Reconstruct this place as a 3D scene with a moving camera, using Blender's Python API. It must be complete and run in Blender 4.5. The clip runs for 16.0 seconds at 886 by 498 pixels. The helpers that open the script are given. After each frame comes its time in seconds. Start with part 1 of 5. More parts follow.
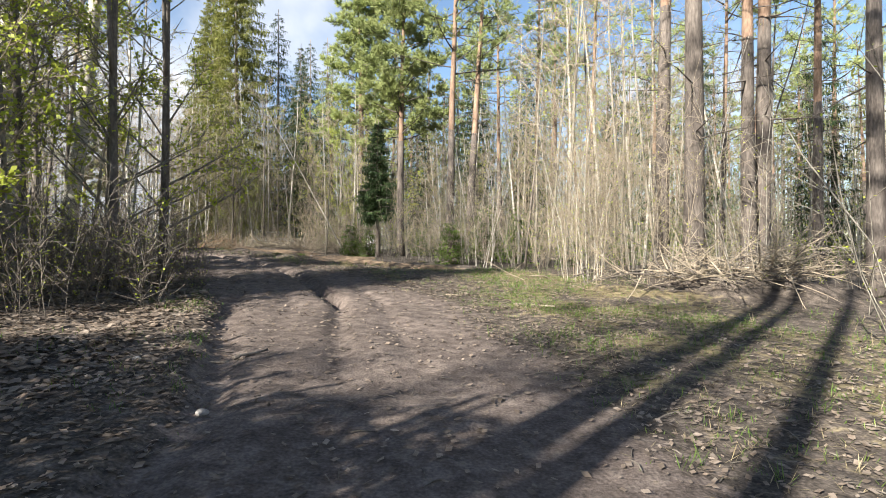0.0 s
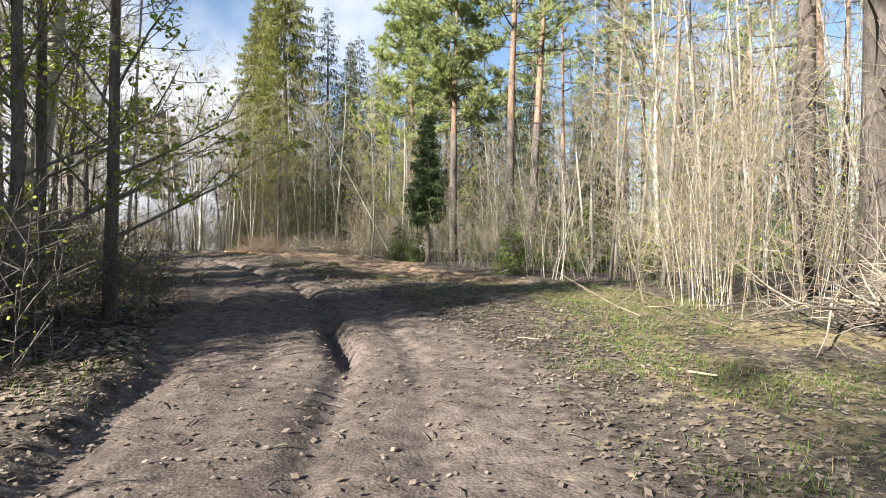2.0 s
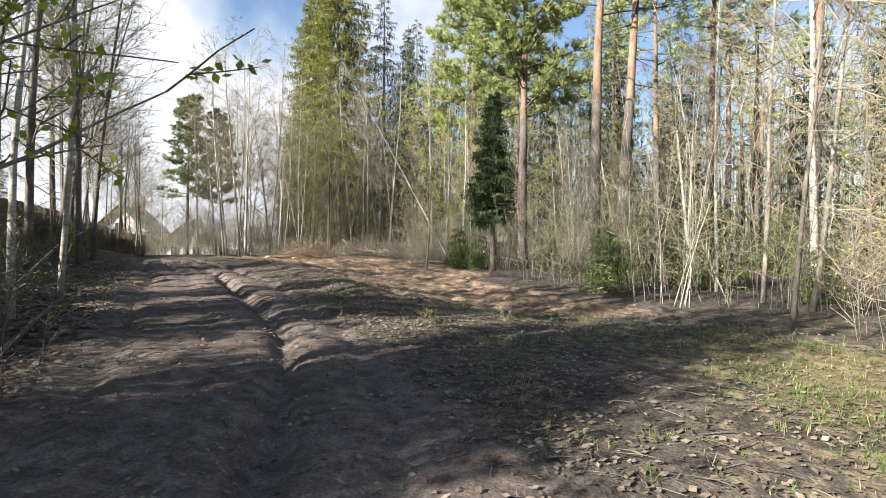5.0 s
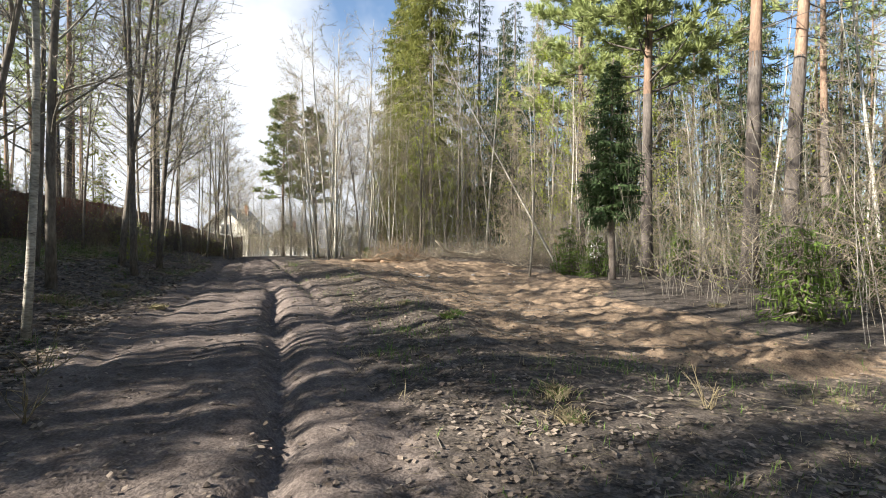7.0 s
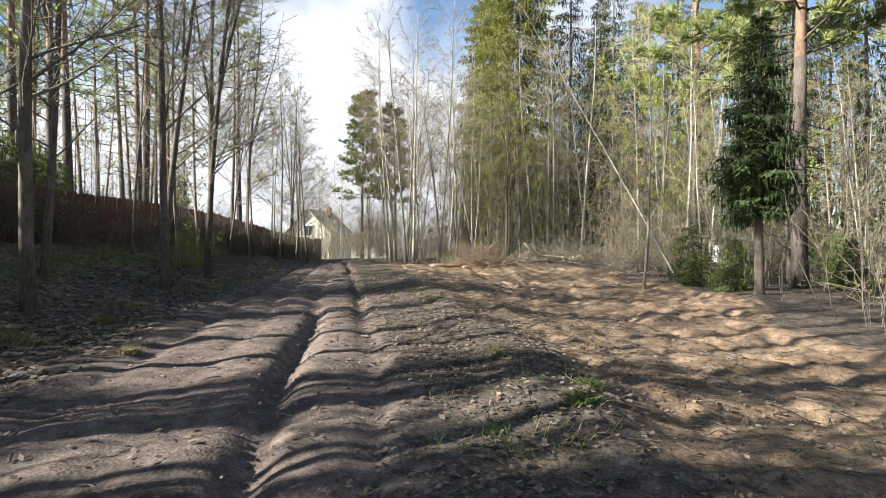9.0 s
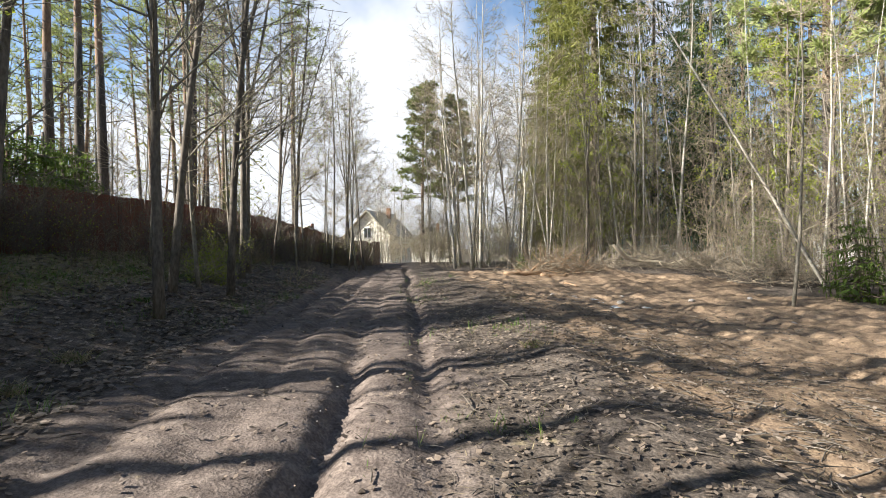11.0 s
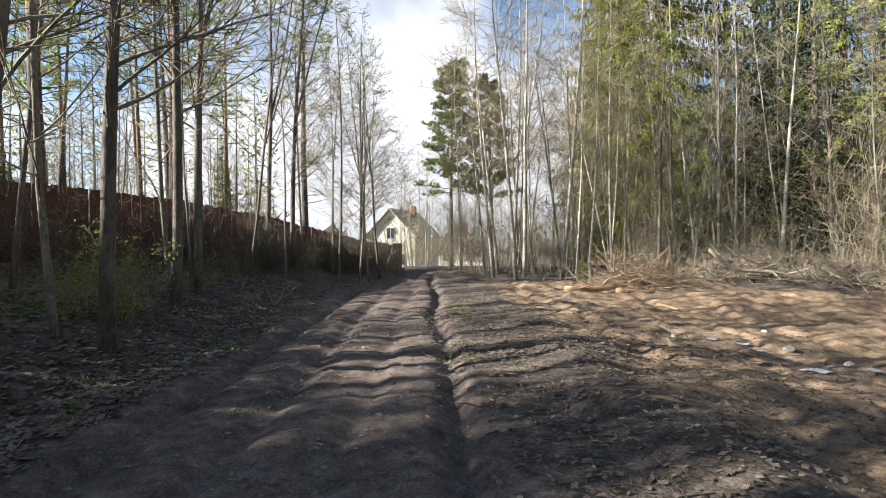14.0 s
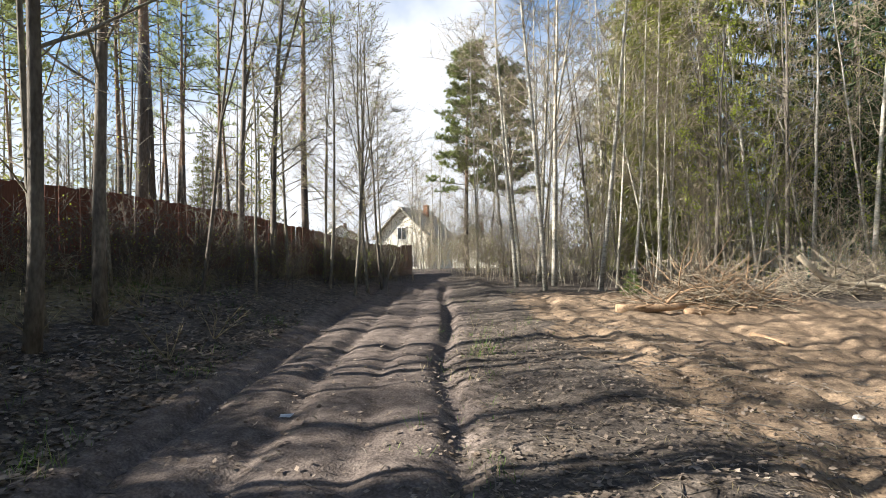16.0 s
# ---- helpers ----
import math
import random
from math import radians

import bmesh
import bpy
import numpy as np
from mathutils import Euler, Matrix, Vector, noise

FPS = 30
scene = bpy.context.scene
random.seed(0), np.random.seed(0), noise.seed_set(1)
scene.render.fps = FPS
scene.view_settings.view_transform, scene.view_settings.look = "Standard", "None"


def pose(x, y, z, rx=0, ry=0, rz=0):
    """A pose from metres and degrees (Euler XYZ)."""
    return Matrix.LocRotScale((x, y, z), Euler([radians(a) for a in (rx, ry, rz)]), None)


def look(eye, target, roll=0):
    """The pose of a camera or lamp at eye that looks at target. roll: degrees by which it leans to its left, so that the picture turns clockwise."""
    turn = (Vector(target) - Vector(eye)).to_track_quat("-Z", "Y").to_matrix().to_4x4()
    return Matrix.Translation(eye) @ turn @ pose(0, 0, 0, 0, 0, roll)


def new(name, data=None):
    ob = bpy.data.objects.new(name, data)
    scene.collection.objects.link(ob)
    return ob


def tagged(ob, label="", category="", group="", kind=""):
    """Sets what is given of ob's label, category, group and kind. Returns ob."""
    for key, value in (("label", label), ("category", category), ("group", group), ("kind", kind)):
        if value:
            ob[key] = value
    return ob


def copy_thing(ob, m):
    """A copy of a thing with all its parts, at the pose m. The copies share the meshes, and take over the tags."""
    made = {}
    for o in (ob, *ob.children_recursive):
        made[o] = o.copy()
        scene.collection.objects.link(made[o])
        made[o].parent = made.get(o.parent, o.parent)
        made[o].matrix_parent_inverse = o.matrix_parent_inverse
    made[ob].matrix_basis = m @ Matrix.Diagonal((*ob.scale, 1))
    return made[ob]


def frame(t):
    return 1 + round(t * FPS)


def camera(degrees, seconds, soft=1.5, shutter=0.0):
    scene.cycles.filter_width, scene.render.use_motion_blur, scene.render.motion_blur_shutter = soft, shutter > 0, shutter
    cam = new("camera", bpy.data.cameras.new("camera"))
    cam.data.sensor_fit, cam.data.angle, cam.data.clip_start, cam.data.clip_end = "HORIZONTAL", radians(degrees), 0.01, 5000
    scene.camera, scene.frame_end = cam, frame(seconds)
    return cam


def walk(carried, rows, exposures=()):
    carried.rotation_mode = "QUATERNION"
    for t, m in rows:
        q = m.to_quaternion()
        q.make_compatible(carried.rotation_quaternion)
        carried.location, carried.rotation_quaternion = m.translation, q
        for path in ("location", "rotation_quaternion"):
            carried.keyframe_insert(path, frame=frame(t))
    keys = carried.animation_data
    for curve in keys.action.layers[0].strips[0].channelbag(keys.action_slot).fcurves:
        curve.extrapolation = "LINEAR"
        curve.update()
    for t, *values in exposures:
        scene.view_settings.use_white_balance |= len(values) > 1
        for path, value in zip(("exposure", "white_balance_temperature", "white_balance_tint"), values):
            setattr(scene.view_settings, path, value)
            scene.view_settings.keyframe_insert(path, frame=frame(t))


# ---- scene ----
cam = camera(78.5, 16.0, 1.0)
METRES, EYE, TILT, LEAN, TURN = 28.0, 1.3, 0.0, 0.0, 0.0
ROWS = [
    (0.0, 0.0, 0.0, 0.0, 0.0, 0.0, -0.0),
    (0.5, -0.0006, 0.0307, 0.001, 0.88, 0.05, -0.03),
    (1.0, -0.0011, 0.0631, 0.0027, 1.94, 0.01, -0.07),
    (1.5, -0.0057, 0.0937, 0.0044, 4.37, 0.05, -0.07),
    (2.0, -0.007, 0.124, 0.0079, 5.69, 0.04, -0.06),
    (2.5, -0.0097, 0.1525, 0.0105, 6.28, 0.13, 0.03),
    (3.0, -0.0111, 0.1794, 0.0125, 6.3, 0.11, -0.02),
    (3.5, -0.014, 0.2067, 0.0144, 6.43, 0.14, -0.02),
    (4.0, -0.0176, 0.2348, 0.016, 6.64, 0.08, -0.01),
    (4.5, -0.0249, 0.2614, 0.0182, 9.42, 0.06, -0.05),
    (5.0, -0.033, 0.2903, 0.0187, 12.24, -0.0, -0.12),
    (7.5, -0.0845, 0.4403, 0.0296, 24.03, -0.24, 0.25),
    (8.0, -0.0962, 0.4679, 0.0314, 25.42, -0.23, 0.3),
    (8.5, -0.1117, 0.4942, 0.0313, 27.95, -0.18, 0.25),
    (9.0, -0.1297, 0.5183, 0.0322, 31.13, -0.18, 0.18),
    (9.5, -0.1499, 0.5411, 0.0329, 34.93, -0.15, 0.1),
    (12.0, -0.258, 0.6691, 0.0416, 37.83, -0.06, 0.66),
    (12.5, -0.2808, 0.6927, 0.0421, 38.11, -0.04, 0.6),
    (13.0, -0.3015, 0.7156, 0.0425, 38.46, -0.02, 0.66),
    (13.5, -0.3239, 0.7404, 0.0437, 39.51, -0.02, 0.61),
    (14.0, -0.3437, 0.766, 0.0443, 40.22, -0.03, 0.68),
    (14.5, -0.3643, 0.7921, 0.0457, 40.9, -0.04, 0.64),
    (15.0, -0.3836, 0.8156, 0.0472, 41.3, -0.02, 0.62),
    (15.5, -0.406, 0.8401, 0.0483, 41.85, -0.04, 0.53),
    (16.0, -0.4259, 0.8637, 0.05, 41.75, -0.04, 0.59),
]
STOPS = 1.84
walk(cam, [(t, pose(0, 0, EYE, TILT, LEAN, TURN) @ pose(METRES * x, METRES * y, METRES * z, 90 + pitch, roll, yaw)) for t, x, y, z, yaw, pitch, roll in ROWS],
     exposures=[(0.0, STOPS), (16.0, STOPS)])

# ---- light ----
SUN_AZ, SUN_EL = 140.0, 27.0   # degrees to the left of +y, and above the horizon
sun_dir = Vector((-math.sin(radians(SUN_AZ)) * math.cos(radians(SUN_EL)), math.cos(radians(SUN_AZ)) * math.cos(radians(SUN_EL)), math.sin(radians(SUN_EL))))
world = bpy.data.worlds.new("sky")
scene.world = world
world.use_nodes = True
wn = world.node_tree.nodes
wl = world.node_tree.links
sky = wn.new("ShaderNodeTexSky")
sky.sky_type = "NISHITA"
sky.sun_disc = False
sky.sun_elevation = radians(SUN_EL)
sky.sun_rotation = math.atan2(sun_dir.x, sun_dir.y)
sky.dust_density = 0.6
sky.ozone_density = 2.0
wn["Background"].inputs["Strength"].default_value = 0.062
# thin white cloud over the blue
w_co = wn.new("ShaderNodeTexCoord")
w_no = wn.new("ShaderNodeTexNoise")
w_no.inputs["Scale"].default_value = 2.2
w_no.inputs["Detail"].default_value = 6
w_ra = wn.new("ShaderNodeMapRange")
w_ra.inputs["From Min"].default_value = 0.52
w_ra.inputs["From Max"].default_value = 0.67
w_mx = wn.new("ShaderNodeMix")
w_mx.data_type = "RGBA"
w_mx.inputs["B"].default_value = (4.9, 5.1, 5.45, 1)
wl.new(w_co.outputs["Generated"], w_no.inputs["Vector"])
w_se = wn.new("ShaderNodeSeparateXYZ")
w_hz = wn.new("ShaderNodeMapRange")   # whiter towards the horizon
w_hz.inputs["From Min"].default_value = 0.0
w_hz.inputs["From Max"].default_value = 0.75
w_hz.inputs["To Min"].default_value = 0.06
w_hz.inputs["To Max"].default_value = -0.1
w_ad = wn.new("ShaderNodeMath")
w_ad.operation = "ADD"
wl.new(w_co.outputs["Generated"], w_se.inputs["Vector"])
wl.new(w_se.outputs["Z"], w_hz.inputs["Value"])
wl.new(w_no.outputs["Fac"], w_ad.inputs[0])
wl.new(w_hz.outputs["Result"], w_ad.inputs[1])
# a bank of bright cloud over the far end of the track
w_dt = wn.new("ShaderNodeVectorMath")
w_dt.operation = "DOT_PRODUCT"
w_dt.inputs[1].default_value = Vector((-0.68, 0.68, 0.12)).normalized()
w_bk = wn.new("ShaderNodeMapRange")
w_bk.interpolation_type = "SMOOTHSTEP"
w_bk.inputs["From Min"].default_value = 0.86
w_bk.inputs["From Max"].default_value = 1.0
w_bk.inputs["To Max"].default_value = 0.22
w_a2 = wn.new("ShaderNodeMath")
w_a2.operation = "ADD"
wl.new(w_co.outputs["Generated"], w_dt.inputs[0])
wl.new(w_dt.outputs["Value"], w_bk.inputs["Value"])
wl.new(w_ad.outputs["Value"], w_a2.inputs[0])
wl.new(w_bk.outputs["Result"], w_a2.inputs[1])
wl.new(w_a2.outputs["Value"], w_ra.inputs["Value"])
wl.new(w_ra.outputs["Result"], w_mx.inputs["Factor"])
wl.new(sky.outputs["Color"], w_mx.inputs["A"])
wl.new(w_mx.outputs["Result"], wn["Background"].inputs["Color"])
sun = new("sun", bpy.data.lights.new("sun", "SUN"))
sun.data.energy = 5.0
sun.data.angle = radians(0.6)
sun.data.color = (1.0, 0.945, 0.85)
sun.matrix_world = look(sun_dir * 60, (0, 0, 0))


# ---- materials ----
def surface(name, colours, scale=4.0, rough=0.9, bump=0.4, fine=40.0, stretch=(1, 1, 1), spread=0.0, thin=0.0, coords="Object"):
    """A rough surface of two to four colours, mixed by coarse and fine noise."""
    m = bpy.data.materials.new(name)
    m.use_nodes = True
    n, l = m.node_tree.nodes, m.node_tree.links
    b = n["Principled BSDF"]
    b.inputs["Roughness"].default_value = rough
    b.inputs["Specular IOR Level"].default_value = 0.25
    co = n.new("ShaderNodeTexCoord")
    mp = n.new("ShaderNodeMapping")
    mp.inputs["Scale"].default_value = stretch
    l.new(co.outputs[coords], mp.inputs["Vector"])
    big, small = n.new("ShaderNodeTexNoise"), n.new("ShaderNodeTexNoise")
    big.inputs["Scale"].default_value = scale
    big.inputs["Detail"].default_value = 5
    small.inputs["Scale"].default_value = fine
    small.inputs["Detail"].default_value = 4
    l.new(mp.outputs["Vector"], big.inputs["Vector"])
    l.new(mp.outputs["Vector"], small.inputs["Vector"])
    mean = n.new("ShaderNodeMath")
    mean.operation = "MULTIPLY_ADD"
    l.new(small.outputs["Fac"], mean.inputs[0])
    mean.inputs[1].default_value = 0.5
    half = n.new("ShaderNodeMath")
    half.operation = "MULTIPLY"
    half.inputs[1].default_value = 0.5
    l.new(big.outputs["Fac"], half.inputs[0])
    l.new(half.outputs["Value"], mean.inputs[2])
    ramp = n.new("ShaderNodeValToRGB")
    e = ramp.color_ramp.elements
    while len(e) < len(colours):
        e.new(0.5)
    for i, c in enumerate(colours):
        e[i].position = 0.32 + 0.36 * i / max(1, len(colours) - 1)
        e[i].color = (*c, 1)
    l.new(mean.outputs["Value"], ramp.inputs["Fac"])
    out = ramp.outputs["Color"]
    if spread:
        info = n.new("ShaderNodeObjectInfo")
        isl = n.new("ShaderNodeNewGeometry")
        add = n.new("ShaderNodeMath")
        add.operation = "ADD"
        l.new(info.outputs["Random"], add.inputs[0])
        l.new(isl.outputs["Random Per Island"], add.inputs[1])
        rng = n.new("ShaderNodeMapRange")
        rng.inputs["From Max"].default_value = 2.0
        rng.inputs["To Min"].default_value = 1 - spread
        rng.inputs["To Max"].default_value = 1 + spread
        l.new(add.outputs["Value"], rng.inputs["Value"])
        hs = n.new("ShaderNodeHueSaturation")
        l.new(rng.outputs["Result"], hs.inputs["Value"])
        l.new(out, hs.inputs["Color"])
        out = hs.outputs["Color"]
    l.new(out, b.inputs["Base Color"])
    if bump:
        bp = n.new("ShaderNodeBump")
        bp.inputs["Strength"].default_value = bump
        bp.inputs["Distance"].default_value = 0.03
        l.new(mean.outputs["Value"], bp.inputs["Height"])
        l.new(bp.outputs["Normal"], b.inputs["Normal"])
    if thin:
        tr = n.new("ShaderNodeBsdfTranslucent")
        l.new(out, tr.inputs["Color"])
        mix = n.new("ShaderNodeMixShader")
        mix.inputs["Fac"].default_value = thin
        l.new(b.outputs["BSDF"], mix.inputs[1])
        l.new(tr.outputs["BSDF"], mix.inputs[2])
        l.new(mix.outputs["Shader"], n["Material Output"].inputs["Surface"])
    return m


M_PINE = surface("pine_bark", [(0.04, 0.033, 0.029), (0.09, 0.076, 0.066), (0.165, 0.14, 0.12)], 5, 0.95, 0.9, 28, (1, 1, 0.22), 0.15)
M_PINE_UP = surface("pine_bark_upper", [(0.11, 0.073, 0.054), (0.20, 0.133, 0.094), (0.31, 0.215, 0.15)], 5, 0.9, 0.6, 24, (1, 1, 0.3), 0.15)
M_BIRCH = surface("birch_bark", [(0.08, 0.07, 0.06), (0.28, 0.26, 0.22), (0.44, 0.41, 0.35), (0.54, 0.51, 0.45)], 6, 0.8, 0.4, 30, (0.6, 0.6, 1.6), 0.12)
M_ALDER = surface("alder_bark", [(0.07, 0.062, 0.05), (0.18, 0.163, 0.132), (0.31, 0.285, 0.235)], 5, 0.9, 0.6, 34, (1, 1, 0.5), 0.25)
M_DARK = surface("dark_bark", [(0.055, 0.046, 0.039), (0.13, 0.112, 0.094), (0.21, 0.187, 0.157)], 5, 0.92, 0.7, 30, (1, 1, 0.35), 0.2)
M_TWIG = surface("twig_bark", [(0.14, 0.11, 0.08), (0.27, 0.225, 0.165), (0.41, 0.35, 0.265)], 6, 0.85, 0.2, 30, (1, 1, 1), 0.3)
M_SPRUCE_BARK = surface("spruce_bark", [(0.07, 0.055, 0.045), (0.17, 0.14, 0.115), (0.28, 0.24, 0.2)], 6, 0.95, 0.8, 40, (1, 1, 0.5), 0.15)
M_SPRUCE = surface("spruce_needles", [(0.09, 0.11, 0.03), (0.18, 0.188, 0.052), (0.27, 0.265, 0.085)], 1.2, 0.7, 0, 14, (1, 1, 1), 0.45, 0.35)
M_SPRUCE_DARK = surface("dark_spruce_needles", [(0.024, 0.042, 0.018), (0.045, 0.072, 0.028), (0.075, 0.105, 0.04)], 1.2, 0.65, 0, 14, (1, 1, 1), 0.4, 0.2)
M_SAPLING = surface("young_spruce_needles", [(0.05, 0.085, 0.02), (0.10, 0.15, 0.03), (0.17, 0.22, 0.05)], 1.2, 0.65, 0, 14, (1, 1, 1), 0.4, 0.3)
M_NEEDLE = surface("pine_needles", [(0.14, 0.18, 0.065), (0.25, 0.29, 0.105), (0.37, 0.39, 0.175)], 1.0, 0.6, 0, 12, (1, 1, 1), 0.4, 0.3)
M_LEAF = surface("young_leaves", [(0.19, 0.25, 0.03), (0.31, 0.36, 0.05), (0.43, 0.46, 0.09)], 2, 0.55, 0, 20, (1, 1, 1), 0.35, 0.45)
M_DRYLEAF = surface("dead_leaves", [(0.11, 0.08, 0.06), (0.23, 0.18, 0.14), (0.40, 0.335, 0.275)], 2, 0.85, 0, 20, (1, 1, 1), 0.5, 0.15)
M_GRASS = surface("grass", [(0.05, 0.11, 0.018), (0.10, 0.175, 0.03), (0.19, 0.25, 0.06)], 1.5, 0.6, 0, 12, (1, 1, 1), 0.35, 0.35)
M_STRAW = surface("dry_grass", [(0.18, 0.14, 0.08), (0.30, 0.25, 0.15), (0.42, 0.36, 0.23)], 1.5, 0.75, 0, 12, (1, 1, 1), 0.3, 0.3)
M_WOOD = surface("bare_wood", [(0.20, 0.16, 0.11), (0.37, 0.31, 0.225), (0.50, 0.44, 0.34)], 4, 0.8, 0.3, 30, (1, 1, 1), 0.1)
M_ORANGEWOOD = surface("split_wood", [(0.14, 0.085, 0.05), (0.29, 0.19, 0.115), (0.42, 0.30, 0.19)], 4, 0.85, 0.5, 25, (1, 1, 1), 0.1)
M_STONE = surface("stone", [(0.16, 0.145, 0.13), (0.28, 0.26, 0.24), (0.40, 0.38, 0.35)], 5, 0.85, 0.5, 30, (1, 1, 1), 0.3)
M_FENCE = surface("red_brown_fence_paint", [(0.085, 0.03, 0.022), (0.135, 0.05, 0.037), (0.18, 0.075, 0.055)], 1.5, 0.33, 0.1, 22, (1, 1, 0.3), 0.12)
M_PLASTER = surface("cream_plaster", [(0.70, 0.65, 0.55), (0.79, 0.75, 0.66), (0.83, 0.80, 0.72)], 1, 0.9, 0.1, 30)
M_ROOF = surface("weathered_roof", [(0.30, 0.27, 0.22), (0.42, 0.38, 0.31), (0.5, 0.46, 0.39)], 2, 0.7, 0.2, 20)
M_BROWNWALL = surface("brown_boards", [(0.14, 0.06, 0.035), (0.26, 0.12, 0.07), (0.34, 0.17, 0.10)], 2, 0.8, 0.2, 22, (1, 1, 0.3))
M_WHITE = surface("white_paint", [(0.72, 0.73, 0.74), (0.80, 0.80, 0.80), (0.84, 0.84, 0.83)], 2, 0.4, 0.02, 20)
M_GLASS = surface("dark_window", [(0.03, 0.04, 0.05), (0.05, 0.06, 0.07)], 1, 0.08, 0, 10)
M_RUBBER = surface("tyre_rubber", [(0.02, 0.02, 0.02), (0.035, 0.035, 0.035)], 4, 0.85, 0.1, 30)
M_TRASH = surface("pale_plastic_film", [(0.22, 0.25, 0.30), (0.38, 0.42, 0.48), (0.58, 0.60, 0.62)], 3, 0.4, 0.2, 20, (1, 1, 1), 0.2, 0.2)
M_MESHGREEN = surface("green_fence_paint", [(0.05, 0.14, 0.12), (0.09, 0.20, 0.17)], 3, 0.6, 0.1, 20)


def ground_material():
    """Bare soil, sand, grass and leaf litter, by the weights kept on the mesh."""
    m = bpy.data.materials.new("woodland_ground")
    m.use_nodes = True
    n, l = m.node_tree.nodes, m.node_tree.links
    b = n["Principled BSDF"]
    b.inputs["Roughness"].default_value = 0.95
    b.inputs["Specular IOR Level"].default_value = 0.15
    co = n.new("ShaderNodeTexCoord")

    def noise_at(scale, detail=6):
        k = n.new("ShaderNodeTexNoise")
        k.inputs["Scale"].default_value = scale
        k.inputs["Detail"].default_value = detail
        l.new(co.outputs["Object"], k.inputs["Vector"])
        return k.outputs["Fac"]

    coarse, mid, fine = noise_at(0.7), noise_at(7.0), noise_at(45.0, 5)
    mixn = n.new("ShaderNodeMath")
    mixn.operation = "ADD"
    l.new(mid, mixn.inputs[0])
    l.new(fine, mixn.inputs[1])
    sc = n.new("ShaderNodeMath")
    sc.operation = "MULTIPLY"
    sc.inputs[1].default_value = 0.5
    l.new(mixn.outputs["Value"], sc.inputs[0])

    def ramp(colours):
        r = n.new("ShaderNodeValToRGB")
        e = r.color_ramp.elements
        while len(e) < len(colours):
            e.new(0.5)
        for i, c in enumerate(colours):
            e[i].position = 0.36 + 0.28 * i / (len(colours) - 1)
            e[i].color = (*c, 1)
        l.new(sc.outputs["Value"], r.inputs["Fac"])
        return r.outputs["Color"]

    soil = ramp([(0.06, 0.047, 0.041), (0.115, 0.092, 0.08), (0.19, 0.155, 0.133)])
    sand = ramp([(0.085, 0.06, 0.042), (0.19, 0.136, 0.092), (0.32, 0.232, 0.152)])
    green = ramp([(0.07, 0.056, 0.034), (0.15, 0.122, 0.07), (0.26, 0.213, 0.128)])
    litter = ramp([(0.03, 0.025, 0.021), (0.08, 0.066, 0.055), (0.17, 0.14, 0.115)])
    last = litter
    for name, colour in (("soil", soil), ("sand", sand), ("green", green)):
        at = n.new("ShaderNodeAttribute")
        at.attribute_name = name
        edge = n.new("ShaderNodeMath")
        edge.operation = "MULTIPLY_ADD"
        l.new(mid, edge.inputs[0])
        edge.inputs[1].default_value = 1.6
        edge.inputs[2].default_value = -0.8
        add = n.new("ShaderNodeMath")
        add.operation = "ADD"
        l.new(at.outputs["Fac"], add.inputs[0])
        l.new(edge.outputs["Value"], add.inputs[1])
        rng = n.new("ShaderNodeMapRange")
        rng.interpolation_type = "SMOOTHSTEP"
        rng.inputs["From Min"].default_value = 0.3
        rng.inputs["From Max"].default_value = 0.7
        l.new(add.outputs["Value"], rng.inputs["Value"])
        mx = n.new("ShaderNodeMix")
        mx.data_type = "RGBA"
        l.new(rng.outputs["Result"], mx.inputs["Factor"])
        l.new(last, mx.inputs["A"])
        l.new(colour, mx.inputs["B"])
        last = mx.outputs["Result"]
    tone = n.new("ShaderNodeMapRange")
    tone.inputs["From Min"].default_value = 0.3
    tone.inputs["From Max"].default_value = 0.7
    tone.inputs["To Min"].default_value = 0.8
    tone.inputs["To Max"].default_value = 1.2
    l.new(coarse, tone.inputs["Value"])
    hs = n.new("ShaderNodeHueSaturation")
    l.new(tone.outputs["Result"], hs.inputs["Value"])
    l.new(last, hs.inputs["Color"])
    l.new(hs.outputs["Color"], b.inputs["Base Color"])
    bp = n.new("ShaderNodeBump")
    bp.inputs["Strength"].default_value = 0.6
    bp.inputs["Distance"].default_value = 0.035
    l.new(sc.outputs["Value"], bp.inputs["Height"])
    l.new(bp.outputs["Normal"], b.inputs["Normal"])
    return m


# ---- the lie of the land ----
ROAD = np.array([(-0.6, -60), (-0.7, 0), (-1.1, 4), (-2.0, 8.5), (-3.2, 11.6), (-4.7, 14.1), (-8.2, 18.4), (-12.7, 23.5), (-20, 31.7), (-29.4, 42), (-40, 54), (-80, 98)], float)


def smooth(x, a, b):
    t = np.clip((x - a) / (b - a), 0, 1)
    return t * t * (3 - 2 * t)


def vnoise(x, y, seed=0):
    """Smooth noise in -1..1 over the plane."""
    xi, yi = np.floor(x), np.floor(y)
    fx, fy = x - xi, y - yi
    fx, fy = fx * fx * (3 - 2 * fx), fy * fy * (3 - 2 * fy)

    def h(a, b):
        v = np.sin(a * 127.1 + b * 311.7 + seed * 74.7) * 43758.5453
        return (v - np.floor(v)) * 2 - 1

    return (h(xi, yi) * (1 - fx) + h(xi + 1, yi) * fx) * (1 - fy) + (h(xi, yi + 1) * (1 - fx) + h(xi + 1, yi + 1) * fx) * fy


